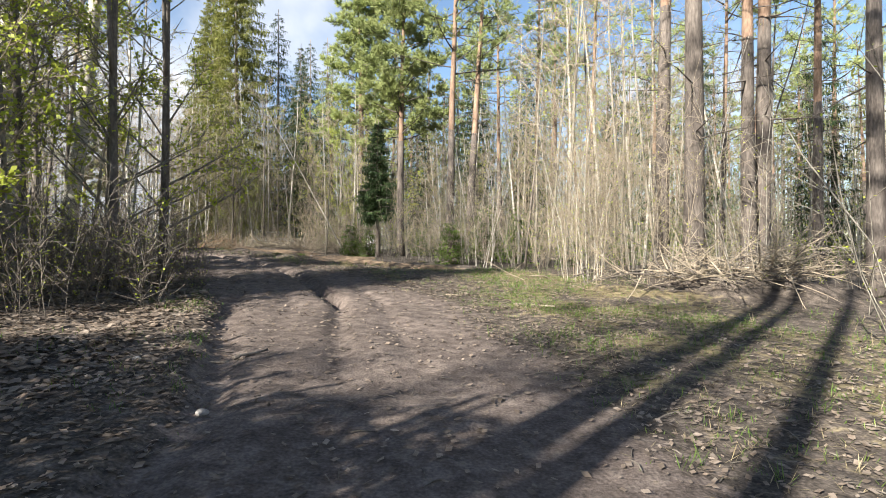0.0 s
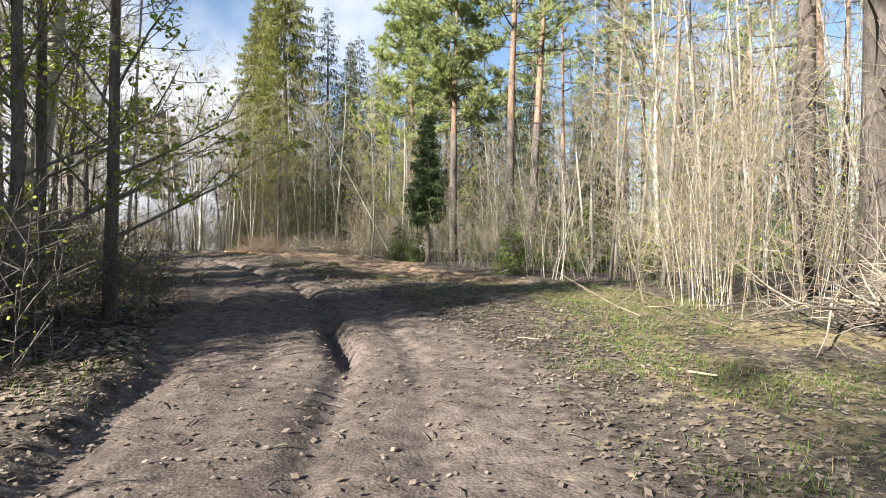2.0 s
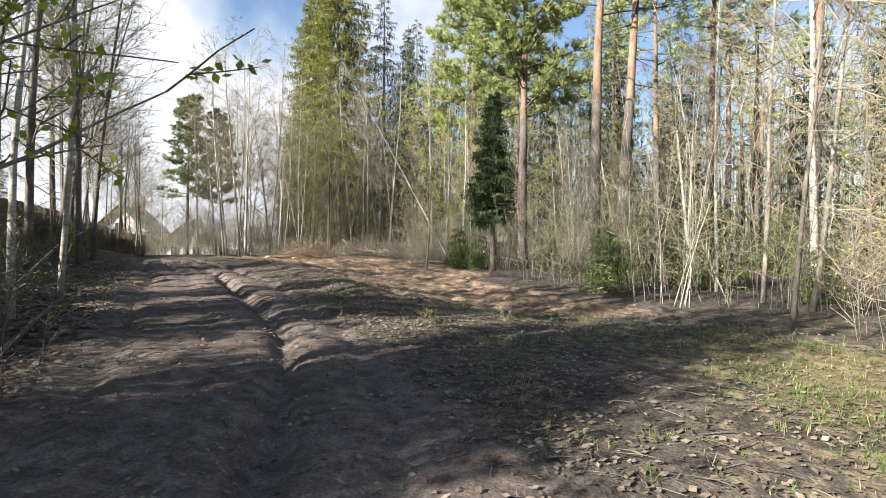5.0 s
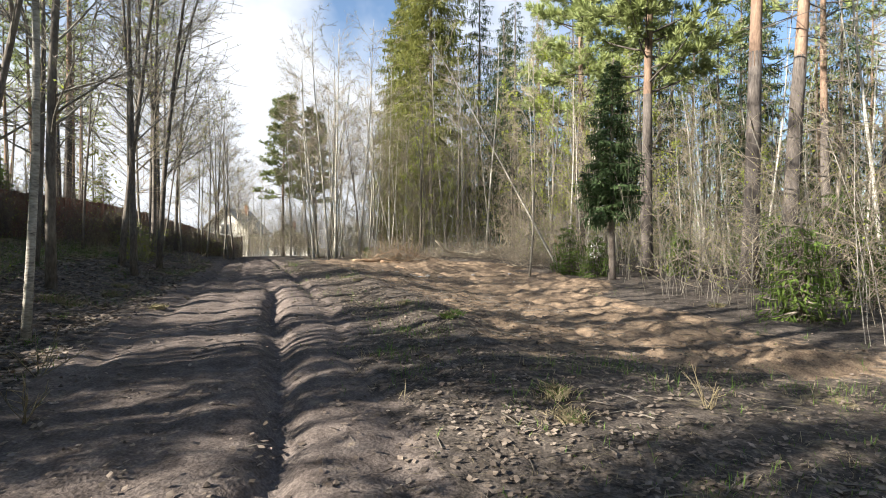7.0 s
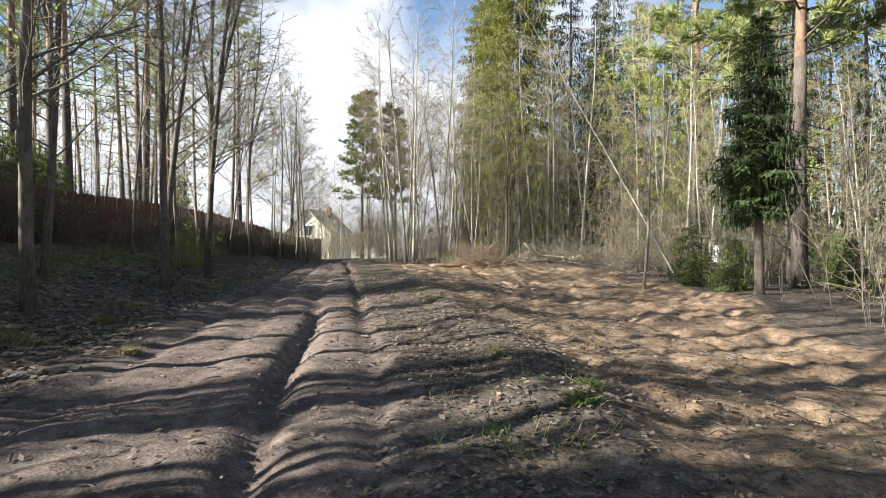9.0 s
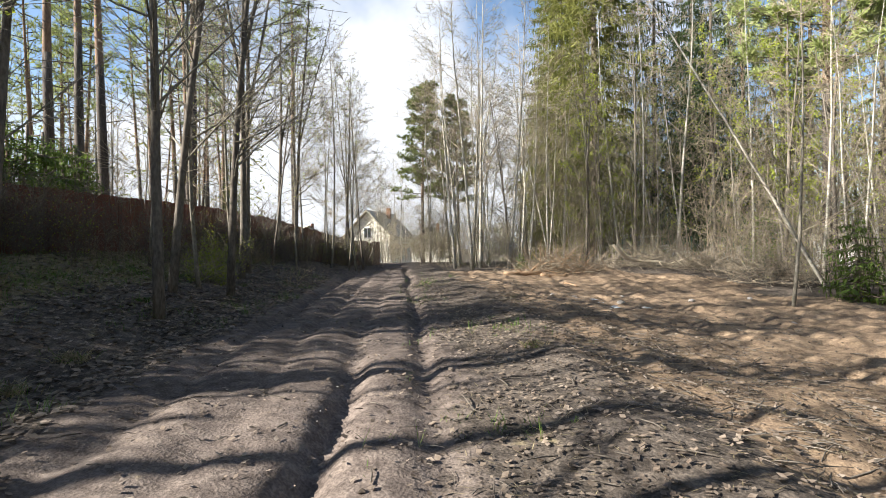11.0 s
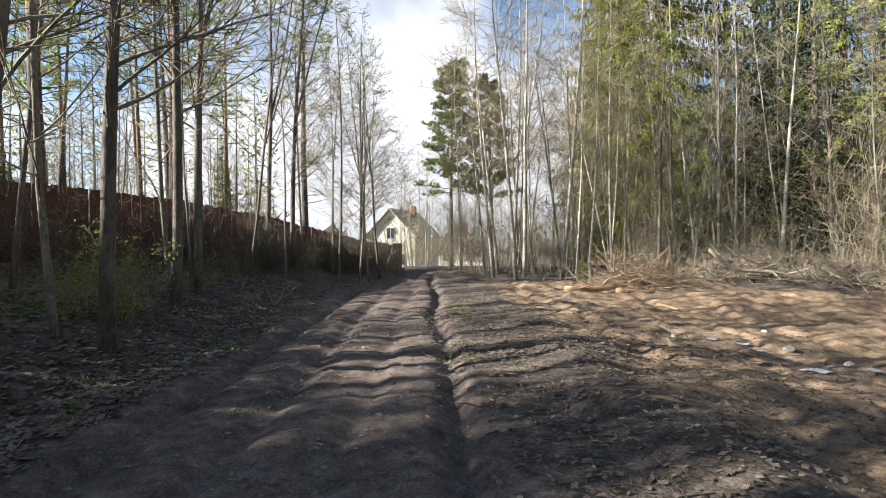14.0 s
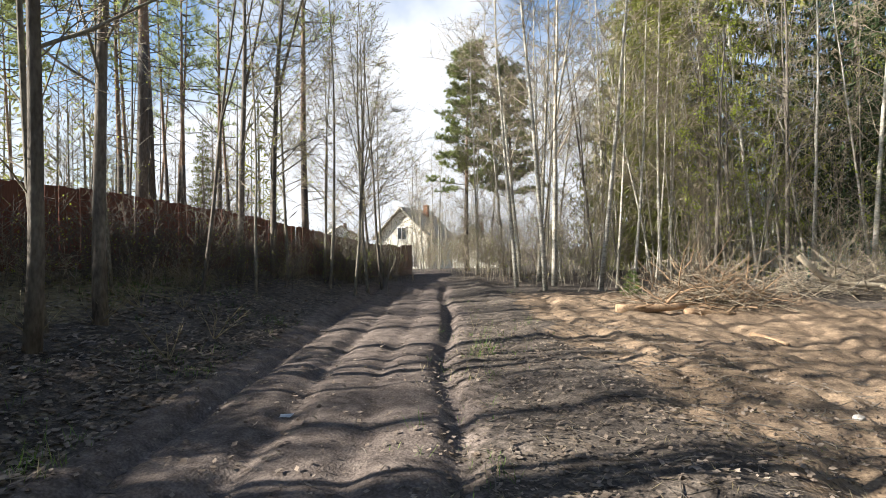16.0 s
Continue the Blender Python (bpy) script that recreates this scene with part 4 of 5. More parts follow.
def far_woods():
    """The woods beyond, too far to tell one tree from the next."""
    trunk, green, twig, brush = Shape(), Shape(), Shape(), Shape()

    def at_flat(x, y):
        return float(land(np.array([x]), np.array([y]), False)[0])

    made = 0
    while made < 900:
        w, d = rnd(0, 360), rnd(48, 110)
        a = radians(w)
        x, y = -8 - d * math.sin(a), 20 + d * math.cos(a)
        low = 28 < w < 58
        if low and d < 90:
            continue
        z = at_flat(x, y)
        h = rnd(4, 8) if low else rnd(8, 12) if 105 < w < 175 else rnd(11, 21)
        r = rnd(0.08, 0.17)
        trunk.tube([(x, y, z - 0.3), (x + rnd(-0.3, 0.3), y + rnd(-0.3, 0.3), z + h)], (r, 0.03), 4, False)
        made += 1
        ever = rnd(0, 1) < 0.5
        lo = rnd(0.1, 0.5)
        for _ in range(130):
            q = rnd(lo, 1)
            spread = 2.2 * (1.1 - q) + 0.4
            c = Vector((x + rnd(-1, 1) * spread, y + rnd(-1, 1) * spread, z + h * q))
            dd = Vector((rnd(-1, 1), rnd(-1, 1), rnd(-0.7, 0.5) if ever else rnd(0.1, 1.2))).normalized()
            if ever:
                green.blade(c, c + dd * rnd(0.5, 1.1), 0.22, Vector((rnd(-1, 1), rnd(-1, 1), 1)))
            else:
                twig.blade(c, c + dd * rnd(0.9, 2.2), 0.07, Vector((rnd(-1, 1), rnd(-1, 1), 1)))
    for _ in range(9000):
        w, d = rnd(-60, 100), rnd(42, 80)
        a = radians(w)
        x, y = -8 - d * math.sin(a), 20 + d * math.cos(a)
        if 33 < w < 56:
            continue
        c = Vector((x, y, at_flat(x, y) + rnd(0, 1) ** 1.5 * 5))
        brush.blade(c, c + Vector((rnd(-1, 1), rnd(-1, 1), rnd(0.1, 1.4))).normalized() * rnd(0.8, 2.0), 0.13, Vector((rnd(-1, 1), rnd(-1, 1), 1)))
    top = thing("far_woods", Matrix(), "distant mixed woods of bare trunks and evergreens", "woods", "", "stuff")
    part("trunk_mass", trunk, M_ALDER, top, kind="stuff")
    part("evergreen_mass", green, M_SPRUCE, top, soft=False, kind="stuff")
    part("brush_mass", brush, M_ALDER, top, soft=False, kind="stuff")
    part("bare_crown_mass", twig, M_TWIG, top, soft=False, kind="stuff")


def undergrowth():
    """Thin saplings and brush that fill the wood between the trunks."""
    s, lf = Shape(), Shape()
    made = 0
    while made < 3400:
        x, y = rnd(-34, 36), rnd(3, 66)
        if inside(x, y, CLEAR) or not (right_woods(x, y) or x < -4.6 and y < 12 or fence_side(x, y) > 0.2 and y > 36 and x < -18) or abs(fence_side(x, y)) < 0.15:
            continue
        z = float(land(np.array([x]), np.array([y]), False)[0]) - 0.1
        h = rnd(0.6, 5.5) * rnd(0.4, 1)
        r = 0.004 + 0.0025 * h
        p = swerve((x, y, z), (rnd(-0.4, 0.4), rnd(-0.4, 0.4), 1), h, 3, 0.22)
        s.tube(p, (r, r * 0.9, r * 0.7, 0.004), 3, False)
        for _ in range(4):
            k = rnd(0.8, 2.9)
            a = p[int(k)].lerp(p[int(k) + 1], k - int(k))
            e = a + side_way(rnd(0, 6.28), rnd(-0.1, 1.0)) * h * rnd(0.15, 0.42)
            s.tube([a, e], (0.006, 0.004), 3, False)
            for _ in range(5):
                g = a.lerp(e, rnd(0.2, 1.1)) + Vector((rnd(-1, 1), rnd(-1, 1), rnd(-1, 1))) * 0.05
                n1 = Vector((rnd(-1, 1), rnd(-1, 1), rnd(-1, 1))).normalized()
                lf.quad(g, n1 * rnd(0.014, 0.032), n1.cross(Vector((rnd(-1, 1), 0.3, 1))).normalized() * 0.02)
        made += 1
    top = thing("undergrowth", Matrix(), "thin saplings and budding brush between the trunks", "undergrowth", "", "stuff")
    part("sapling_mass", s, M_ALDER, top, kind="stuff")
    part("foliage", lf, M_LEAF, top, kind="stuff")


far_woods()
undergrowth()


# ---- fence ----
def board_fence():
    top = thing("board_fence", pose(0, 0, 0), "tall red-brown painted board fence along the track", "fence")
    d = FENCE_B - FENCE_A
    length = d.length
    d.normalize()
    yaw = math.degrees(math.atan2(d.y, d.x))
    step = 2.5
    n = int(length / step)
    boards = []
    for w in range(3):
        s = Shape()
        s.box((0, 0, 0.82), (0.145, 0.022, 1.66 + 0.03 * w))
        boards.append(s.data("board", M_FENCE, False))
    post = Shape()
    post.box((0, 0, 0.78), (0.08, 0.08, 1.75))
    post_me = post.data("post", M_FENCE, False)
    for i in range(n + 1):
        p = FENCE_A + d * (i * step)
        ob = new("post", post_me)
        ob.matrix_basis = pose(p.x - d.y * 0.09, p.y + d.x * 0.09, at_ground(p.x, p.y), 0, 0, yaw)
        ob.parent = top
    for i in range(int(length / 0.152)):
        p = FENCE_A + d * (i * 0.152)
        ob = new("board", boards[RNG.randrange(3)])
        ob.matrix_basis = pose(p.x, p.y, at_ground(p.x, p.y, 0.02), rnd(-0.6, 0.6), rnd(-0.5, 0.5), yaw)
        ob.parent = top
    for i in range(n):
        p, q = FENCE_A + d * (i * step), FENCE_A + d * (i * step + step)
        for h in (0.35, 1.3):
            r = Shape()
            o = Vector((-d.y, d.x)) * 0.035
            r.tube([(p.x + o.x, p.y + o.y, at_ground(p.x, p.y) + h), (q.x + o.x, q.y + o.y, at_ground(q.x, q.y) + h)], (0.03, 0.03), 4)
            part("rail", r, M_FENCE, top, soft=False)


board_fence()


# ---- houses and other things beyond the trees ----
def house(name, x, y, yaw, width, depth, wall_h, ridge, wall_mat, roof_mat, label, base=0.0):
    top = thing(name, pose(x, y, at_ground(x, y) + base, 0, 0, yaw), label, "house")
    w, d = width / 2, depth / 2
    s = Shape()
    s.v = [Vector(p) for p in ((-w, -d, -1), (w, -d, -1), (w, d, -1), (-w, d, -1), (-w, -d, wall_h), (w, -d, wall_h), (w, d, wall_h), (-w, d, wall_h), (0, -d, ridge), (0, d, ridge))]
    s.f = [(0, 1, 5, 8, 4), (2, 3, 7, 9, 6), (1, 2, 6, 5), (3, 0, 4, 7)]
    part("wall", s, wall_mat, top, soft=False)
    for sg in (-1, 1):
        r = Shape()
        e, h0 = w + 0.45, wall_h - 0.45 * (ridge - wall_h) / w
        a = [(0, -d - 0.5, ridge + 0.05), (sg * e, -d - 0.5, h0 + 0.05), (sg * e, d + 0.5, h0 + 0.05), (0, d + 0.5, ridge + 0.05)]
        r.v = [Vector(p) for p in a] + [Vector(p) + Vector((0, 0, 0.14)) for p in a]
        r.f = [(0, 1, 2, 3), (4, 7, 6, 5), (0, 4, 5, 1), (1, 5, 6, 2), (2, 6, 7, 3), (3, 7, 4, 0)]
        part("roof", r, roof_mat, top, soft=False)
    for wx, wz in ((-w * 0.45, wall_h * 0.3), (w * 0.45, wall_h * 0.3), (0, wall_h * 0.92)):
        f = Shape()
        f.box((wx, -d - 0.03, wz + 0.6), (1.05, 0.08, 1.35))
        fr = part("window", f, M_WHITE, top, soft=False)
        g = Shape()
        for gx in (-0.24, 0.24):
            g.box((wx + gx, -d - 0.08, wz + 0.6), (0.4, 0.03, 1.15))
        part("pane", g, M_GLASS, fr, soft=False)
    c = Shape()
    c.box((w * 0.3, d * 0.2, ridge), (0.5, 0.5, 1.4))
    part("chimney", c, M_BROWNWALL, top, soft=False)
    return top


house("house", -54.0, 67.0, 22, 5.6, 8, 4.6, 7.4, M_PLASTER, M_ROOF, "pale plastered gabled house at the end of the track", -1.0)
house("house", -57.0, 81.0, 35, 6.5, 7, 2.6, 5.4, M_PLASTER, M_ROOF, "low cream house with a steep roof behind birches", 0.0)
house("house", -84.0, 79.0, 60, 9, 8, 4.2, 7.2, M_WHITE, M_ROOF, "far white house with a grey roof", -0.5)


def parked_van():
    top = thing("parked_van", pose(-17.2, 56.0, at_ground(-17.2, 56.0, 0.02), 0, 0, 25), "white parked van half hidden behind the trees", "van")
    b = Shape()
    prof = [(-2.2, 0.35), (2.2, 0.35), (2.25, 0.95), (1.55, 1.15), (1.05, 1.85), (-2.15, 1.95), (-2.25, 0.9)]
    o = len(prof)
    b.v = [Vector((x, -0.85, z)) for x, z in prof] + [Vector((x, 0.85, z)) for x, z in prof]
    b.f = [tuple(range(o)), tuple(range(2 * o - 1, o - 1, -1))] + [(i, i + o, (i + 1) % o + o, (i + 1) % o) for i in range(o)]
    part("body", b, M_WHITE, top, soft=False)
    for x0 in (-1.5, -0.4, 0.6):
        w = Shape()
        w.box((x0, -0.86, 1.45), (0.9, 0.03, 0.5))
        part("window", w, M_GLASS, top, soft=False)
    for x0 in (-1.45, 1.45):
        for y0 in (-0.8, 0.8):
            w = Shape()
            w.tube([(x0, y0 - 0.1, 0.33), (x0, y0 + 0.1, 0.33)], (0.33, 0.33), 16)
            part("wheel", w, M_RUBBER, top, soft=False)


def shed(x, y, yaw, size, wall, roof, label):
    top = thing("shed", pose(x, y, at_ground(x, y, 0.05), 0, 0, yaw), label, "shed")
    w, d, h = size
    for i in range(int(w / 0.16)):
        for sg in (-1, 1):
            b = Shape()
            b.box((-w / 2 + 0.08 + i * 0.16, sg * d / 2, h / 2), (0.15, 0.03, h))
            part("board", b, wall, top, soft=False)
    s = Shape()
    for sg in (-1, 1):
        s.box((sg * w / 2, 0, h / 2), (0.06, d, h))
    part("wall", s, wall, top, soft=False)
    r = Shape()
    r.box((0, 0, h + 0.12), (w + 0.5, d + 0.5, 0.08), Euler((radians(8), 0, 0)).to_matrix())
    part("roof", r, roof, top, soft=False)


parked_van()
shed(-10.2, 52.5, 20, (1.0, 1.0, 1.7), M_BROWNWALL, M_ROOF, "small red-brown board shed among the trees")
shed(-6.8, 49.2, 10, (1.6, 1.6, 1.3), M_WHITE, M_ROOF, "small white hut with a grey roof among the trunks")
shed(-14.6, 60.0, 15, (3.0, 2.2, 1.9), M_WHITE, M_ROOF, "white hut seen between the spruce trunks")


def wire_fence():
    """A thin green wire fence in the wood."""
    top = thing("wire_fence", Matrix(), "thin green wire fence between the trunks", "fence")
    a, b = Vector((-17.5, 50.5)), Vector((-7.5, 50.0))
    n = 5
    for i in range(n + 1):
        p = a.lerp(b, i / n)
        s = Shape()
        z = at_ground(p.x, p.y)
        s.tube([(p.x, p.y, z - 0.2), (p.x, p.y, z + 1.6)], (0.03, 0.03), 6)
        part("post", s, M_MESHGREEN, top)
    w = Shape()
    for k in range(12):
        h = 0.1 + k * 0.13
        w.tube([(p.x, p.y, at_ground(p.x, p.y) + h) for p in (a.lerp(b, i / n) for i in range(n + 1))], [0.004] * (n + 1), 3, False)
    for k in range(120):
        p = a.lerp(b, k / 120)
        z = at_ground(p.x, p.y)
        w.tube([(p.x, p.y, z + 0.08), (p.x, p.y, z + 1.55)], (0.004, 0.004), 3, False)
    part("mesh", w, M_MESHGREEN, top, kind="stuff")


wire_fence()


# ---- felled wood, brush and stones ----
def log(name, x, y, yaw, length, r, bark, label, rise=0.0, branches=0, bend=0.12, z=0.0):
    top = thing(name, pose(x, y, at_ground(x, y) + z, 0, 0, yaw), label, "log")
    s = Shape()
    pts = swerve((-length / 2, 0, r * 0.7), (1, 0, rise), length, 6, bend)
    rad = [r * rnd(0.85, 1.1) * (1 - 0.4 * i / 6) for i in range(7)]
    s.tube(pts, rad, 9)
    part("trunk", s, bark, top)
    for i in range(branches):
        k = rnd(1, 5.5)
        a = pts[int(k)].lerp(pts[int(k) + 1], k - int(k))
        b = Shape()
        b.tube(swerve(a, side_way(rnd(-1, 1), rnd(0.1, 1.2)), length * rnd(0.2, 0.45), 4, 0.15), taper(5, r * 0.4, r * 0.1), 5)
        part("branch", b, bark, top)
    return top


def brush_pile(x, y, yaw, length, width, height, count, label, extra=M_TWIG):
    top = thing("brush_pile", pose(x, y, at_ground(x, y), 0, 0, yaw), label, "brush pile")
    s, t = Shape(), Shape()
    for i in range(count):
        px, py = RNG.gauss(0, length * 0.25), RNG.gauss(0, width * 0.25)
        h = height * math.exp(-(px / (length * 0.4)) ** 2 - (py / (width * 0.4)) ** 2)
        p = (px, py, rnd(0, 1) * h + 0.02)
        pts = swerve(p, side_way(rnd(0, 6.28), rnd(-0.3, 0.9)), rnd(0.4, 1.6), 4, 0.2, -0.03)
        r = rnd(0.005, 0.022)
        (s if i % 2 else t).tube(pts, taper(5, r, 0.003), 4, False)
        for k in (1, 2, 3):
            e = swerve(pts[k], side_way(rnd(0, 6.28), rnd(-0.3, 0.6)), rnd(0.15, 0.6), 2, 0.2)
            s.tube(e, (0.005, 0.004, 0.003), 3, False)
    part("brushwood", s, M_TWIG, top, kind="stuff")
    part("dark_brushwood", t, extra, top, kind="stuff")


brush_pile(6.0, 11.0, 8, 5.4, 1.5, 0.42, 260, "heap of dry twigs and soil at the wood's edge", M_DARK)
brush_pile(-13.2, 41.9, 38, 6.4, 2.2, 0.7, 420, "long pile of cut branches and twigs", M_DARK)
brush_pile(-15.9, 37.9, 38, 3.4, 1.9, 0.85, 300, "heap of dry reddish brushwood", M_ORANGEWOOD)
brush_pile(-10.6, 41.6, 10, 4.0, 1.8, 0.7, 220, "tangle of bare felled branches", M_DARK)
brush_pile(-8.5, 39.4, -35, 4.6, 1.8, 0.7, 240, "low pile of felled twigs", M_DARK)


def bent_log():
    top = thing("fallen_log", pose(-13.7, 40.7, 1.8), "pale peeled crooked log lying on the brush pile", "log")
    s = Shape()
    s.tube([(-0.62, -0.5, 0.62), (-0.4, -0.34, 0.36), (-0.15, -0.1, 0.06), (0.25, 0.2, -0.08), (0.9, 0.75, -0.12), (1.5, 1.3, -0.3), (2.1, 1.8, -0.36)], (0.06, 0.07, 0.075, 0.07, 0.06, 0.05, 0.035), 10)
    part("trunk", s, M_WOOD, top)
    for a, b in (((0.4, 0.33, -0.1), (1.0, 1.2, 0.25)), ((1.2, 1.0, -0.2), (2.0, 1.2, 0.0)), ((0.9, 0.75, -0.12), (1.3, 0.2, -0.35))):
        t = Shape()
        t.tube(swerve(a, Vector(b) - Vector(a), (Vector(b) - Vector(a)).length, 4, 0.12), taper(5, 0.035, 0.012), 6)
        part("branch", t, M_WOOD, top)


bent_log()
log("split_log", -16.5, 36.2, 35, 1.5, 0.13, M_ORANGEWOOD, "split orange-brown stump wood lying on the soil", -0.02, 3, 0.06)
log("split_log", -15.5, 36.9, 50, 1.1, 0.08, M_ORANGEWOOD, "broken reddish log beside the brush", 0.0, 2, 0.08)
log("short_log", -14.0, 35.2, -30, 0.8, 0.045, M_ORANGEWOOD, "short peeled log on the dug soil", 0, 0, 0.05)
log("fallen_branch", -18.6, 23.6, 20, 1.7, 0.045, M_ALDER, "grey fallen branch on the leaf litter", 0.02, 1, 0.1)
log("fallen_branch", -6.6, 12.9, 120, 1.2, 0.035, M_DARK, "dark broken branch leaning on the bank", 0.35, 0, 0.08)
log("fallen_branch", 0.35, 10.1, -12, 0.6, 0.009, M_WOOD, "thin pale stick on the soil", 0, 0, 0.03)
log("fallen_branch", 1.6, 8.7, -50, 0.5, 0.015, M_WOOD, "short stick in the grass", 0, 0, 0.05)
log("fallen_branch", -1.8, 5.1, 60, 0.4, 0.02, M_DARK, "short dark stick on the track", 0, 0, 0.05)
log("fallen_branch", -2.0, 5.0, 15, 0.5, 0.014, M_DARK, "thin dark stick on the track", 0, 0, 0.05)
place(thicket("shrub", 16, 1.35, 0.5, M_ALDER, "low bush covered in fresh yellow-green leaves", 9), -18.1, 24.2)
place(small_spruce, -17.9, 38.6, size=0.42, label="torn-off green spruce bough on the ground")


def stone(x, y, r, material, label, name="stone", category="stone"):
    bm = bmesh.new()
    bmesh.ops.create_icosphere(bm, subdivisions=2, radius=r)
    for v in bm.verts:
        k = 1 + 0.28 * noise.noise(v.co * (1.6 / r) + Vector((x, y, 0)))
        v.co = Vector((v.co.x * k * 1.15, v.co.y * k, v.co.z * k * 0.7))
    me = bpy.data.meshes.new(name)
    bm.to_mesh(me)
    bm.free()
    me.materials.append(material)
    ob = new(name, me)
    ob.matrix_basis = pose(x, y, at_ground(x, y) + r * 0.25, 0, 0, rnd(0, 360))
    return tagged(ob, label, category)


for x, y, r in ((-11.0, 31.6, 0.09), (-10.2, 31.0, 0.06), (-12.4, 30.4, 0.05), (-9.6, 33.2, 0.08), (-8.4, 34.6, 0.07), (-11.7, 33.7, 0.06), (-1.6, 3.6, 0.04), (-2.6, 4.6, 0.03), (-7.0, 30.0, 0.06)):
    stone(x, y, r, M_STONE, "pale rough stone lying on dug soil")


def litter_sheet(x, y, size):
    """A crumpled scrap of plastic film."""
    bm = bmesh.new()
    bmesh.ops.create_grid(bm, x_segments=7, y_segments=6, size=size)
    for v in bm.verts:
        v.co.z = 0.05 * size / 0.2 * abs(noise.noise(v.co * 9 + Vector((x, y, 1)))) + 0.012
        v.co.x *= 1.3 + 0.3 * noise.noise(v.co * 5 + Vector((y, x, 0)))
    me = bpy.data.meshes.new("plastic_scrap")
    bm.to_mesh(me)
    bm.free()
    me.materials.append(M_TRASH)
    ob = new("plastic_scrap", me)
    ob.matrix_basis = pose(x, y, at_ground(x, y) + 0.01, 0, 0, rnd(0, 360))
    return tagged(ob, "crumpled pale plastic scrap trodden into the soil", "rubbish", "scraps in the dug soil")


for x, y, s in ((-11.6, 31.2, 0.1), (-11.9, 30.6, 0.07), (-11.3, 30.9, 0.08), (-10.4, 29.6, 0.09), (-10.9, 30.9, 0.06), (-12.1, 31.3, 0.06), (-9.9, 30.3, 0.08), (-11.75, 31.5, 0.05), (-10.6, 29.9, 0.05), (-16.3, 26.9, 0.05)):
    litter_sheet(x, y, s)


# ---- leaves, grass and twigs on the ground ----
def scatter():
    gen = np.random.default_rng(5)
    n = 260000
    k = gen.uniform(0, 1, n) * 30
    x = np.interp(k, [0, 4, 8.3, 12.7, 15.6, 19, 22.8, 30], [-0.7, -0.9, -1.6, -3.4, -6, -9.4, -12.5, -19]) + gen.normal(0, 4.2, n)
    y = np.interp(k, [0, 4, 8.3, 12.7, 15.6, 19, 22.8, 30], [0, 4, 8.3, 12.5, 15.7, 19.8, 23.3, 30.6]) + gen.normal(0, 3.2, n)
    soil, sand, green, lat, al = weights(x, y)
    z = land(x, y)
    patch = vnoise(x * 0.8, y * 0.8, 21)
    pick = gen.uniform(0, 1, n)
    near = (lat > -9) & (lat < 14)
    dead = np.where(near & (pick < (1 - soil) * (1 - 0.3 * sand) * np.where(lat > 0, 0.5, 0.62) * (1 + 0.6 * patch) + 0.08))[0]
    lf = Shape()
    for i in dead[:95000]:
        w, s = gen.uniform(0, 6.28), gen.uniform(0.02, 0.05) * (1.05 if lat[i] < -1.6 else 0.7)
        ax = Vector((math.cos(w), math.sin(w), gen.uniform(-0.35, 0.35))) * s
        ay = Vector((-math.sin(w), math.cos(w), gen.uniform(-0.45, 0.45))) * s * gen.uniform(0.6, 0.9)
        lf.quad((x[i], y[i], z[i] + 0.012 + s * 0.25), ax, ay)
    top = thing("leaf_litter", Matrix(), "scattered brown and grey dead leaves", "leaf litter", "", "stuff")
    part("leaf_mass", lf, M_DRYLEAF, top, soft=False, kind="stuff")
    grass, straw = Shape(), Shape()
    pick2 = gen.uniform(0, 1, n)
    tuft = np.where(near & (pick2 < green * (0.4 + 0.5 * patch) + 0.05 * (1 - soil) * (1 - sand) * (patch > 0.3)))[0]
    for i in tuft[:36000]:
        dry = gen.uniform() < 0.25
        tall = (0.035 + 0.10 * gen.uniform() ** 3) * (1.9 if lat[i] < -2.8 or lat[i] > 6 or al[i] > 75 else 1.1)
        for _ in range(4):
            w = gen.uniform(0, 6.28)
            a = Vector((x[i] + gen.uniform(-0.06, 0.06), y[i] + gen.uniform(-0.06, 0.06), z[i] - 0.01))
            out = gen.uniform(0.3, 2.2 if dry else 1.4)
            (straw if dry else grass).blade(a, a + Vector((math.cos(w) * out, math.sin(w) * out, 1)).normalized() * tall * gen.uniform(0.6, 1.3), 0.006, Vector((-math.sin(w), math.cos(w), 0.2)).cross(Vector((0, 0, 1))))
    scraps = Shape()
    pick4 = gen.uniform(0, 1, n)
    for i in np.where(near & (pick4 < 0.16 * sand + 0.12 * (1 - soil) * smooth(lat, 0.5, 2.0) * (1 + 0.8 * patch)))[0][:16000]:
        w, q = gen.uniform(0, 6.28), gen.uniform(0.04, 0.17)
        a = Vector((x[i], y[i], z[i] + 0.012))
        scraps.blade(a, a + Vector((math.cos(w), math.sin(w), gen.uniform(-0.05, 0.2))) * q, 0.006)
    top = thing("grass", Matrix(), "short patchy grass, part green, part dry", "grass", "", "stuff")
    part("green_blades", grass, M_GRASS, top, soft=False, kind="stuff")
    part("straw_scraps", scraps, M_STRAW, top, soft=False, kind="stuff")
    part("dry_blades", straw, M_STRAW, top, soft=False, kind="stuff")
    tw = Shape()
    pick3 = gen.uniform(0, 1, n)
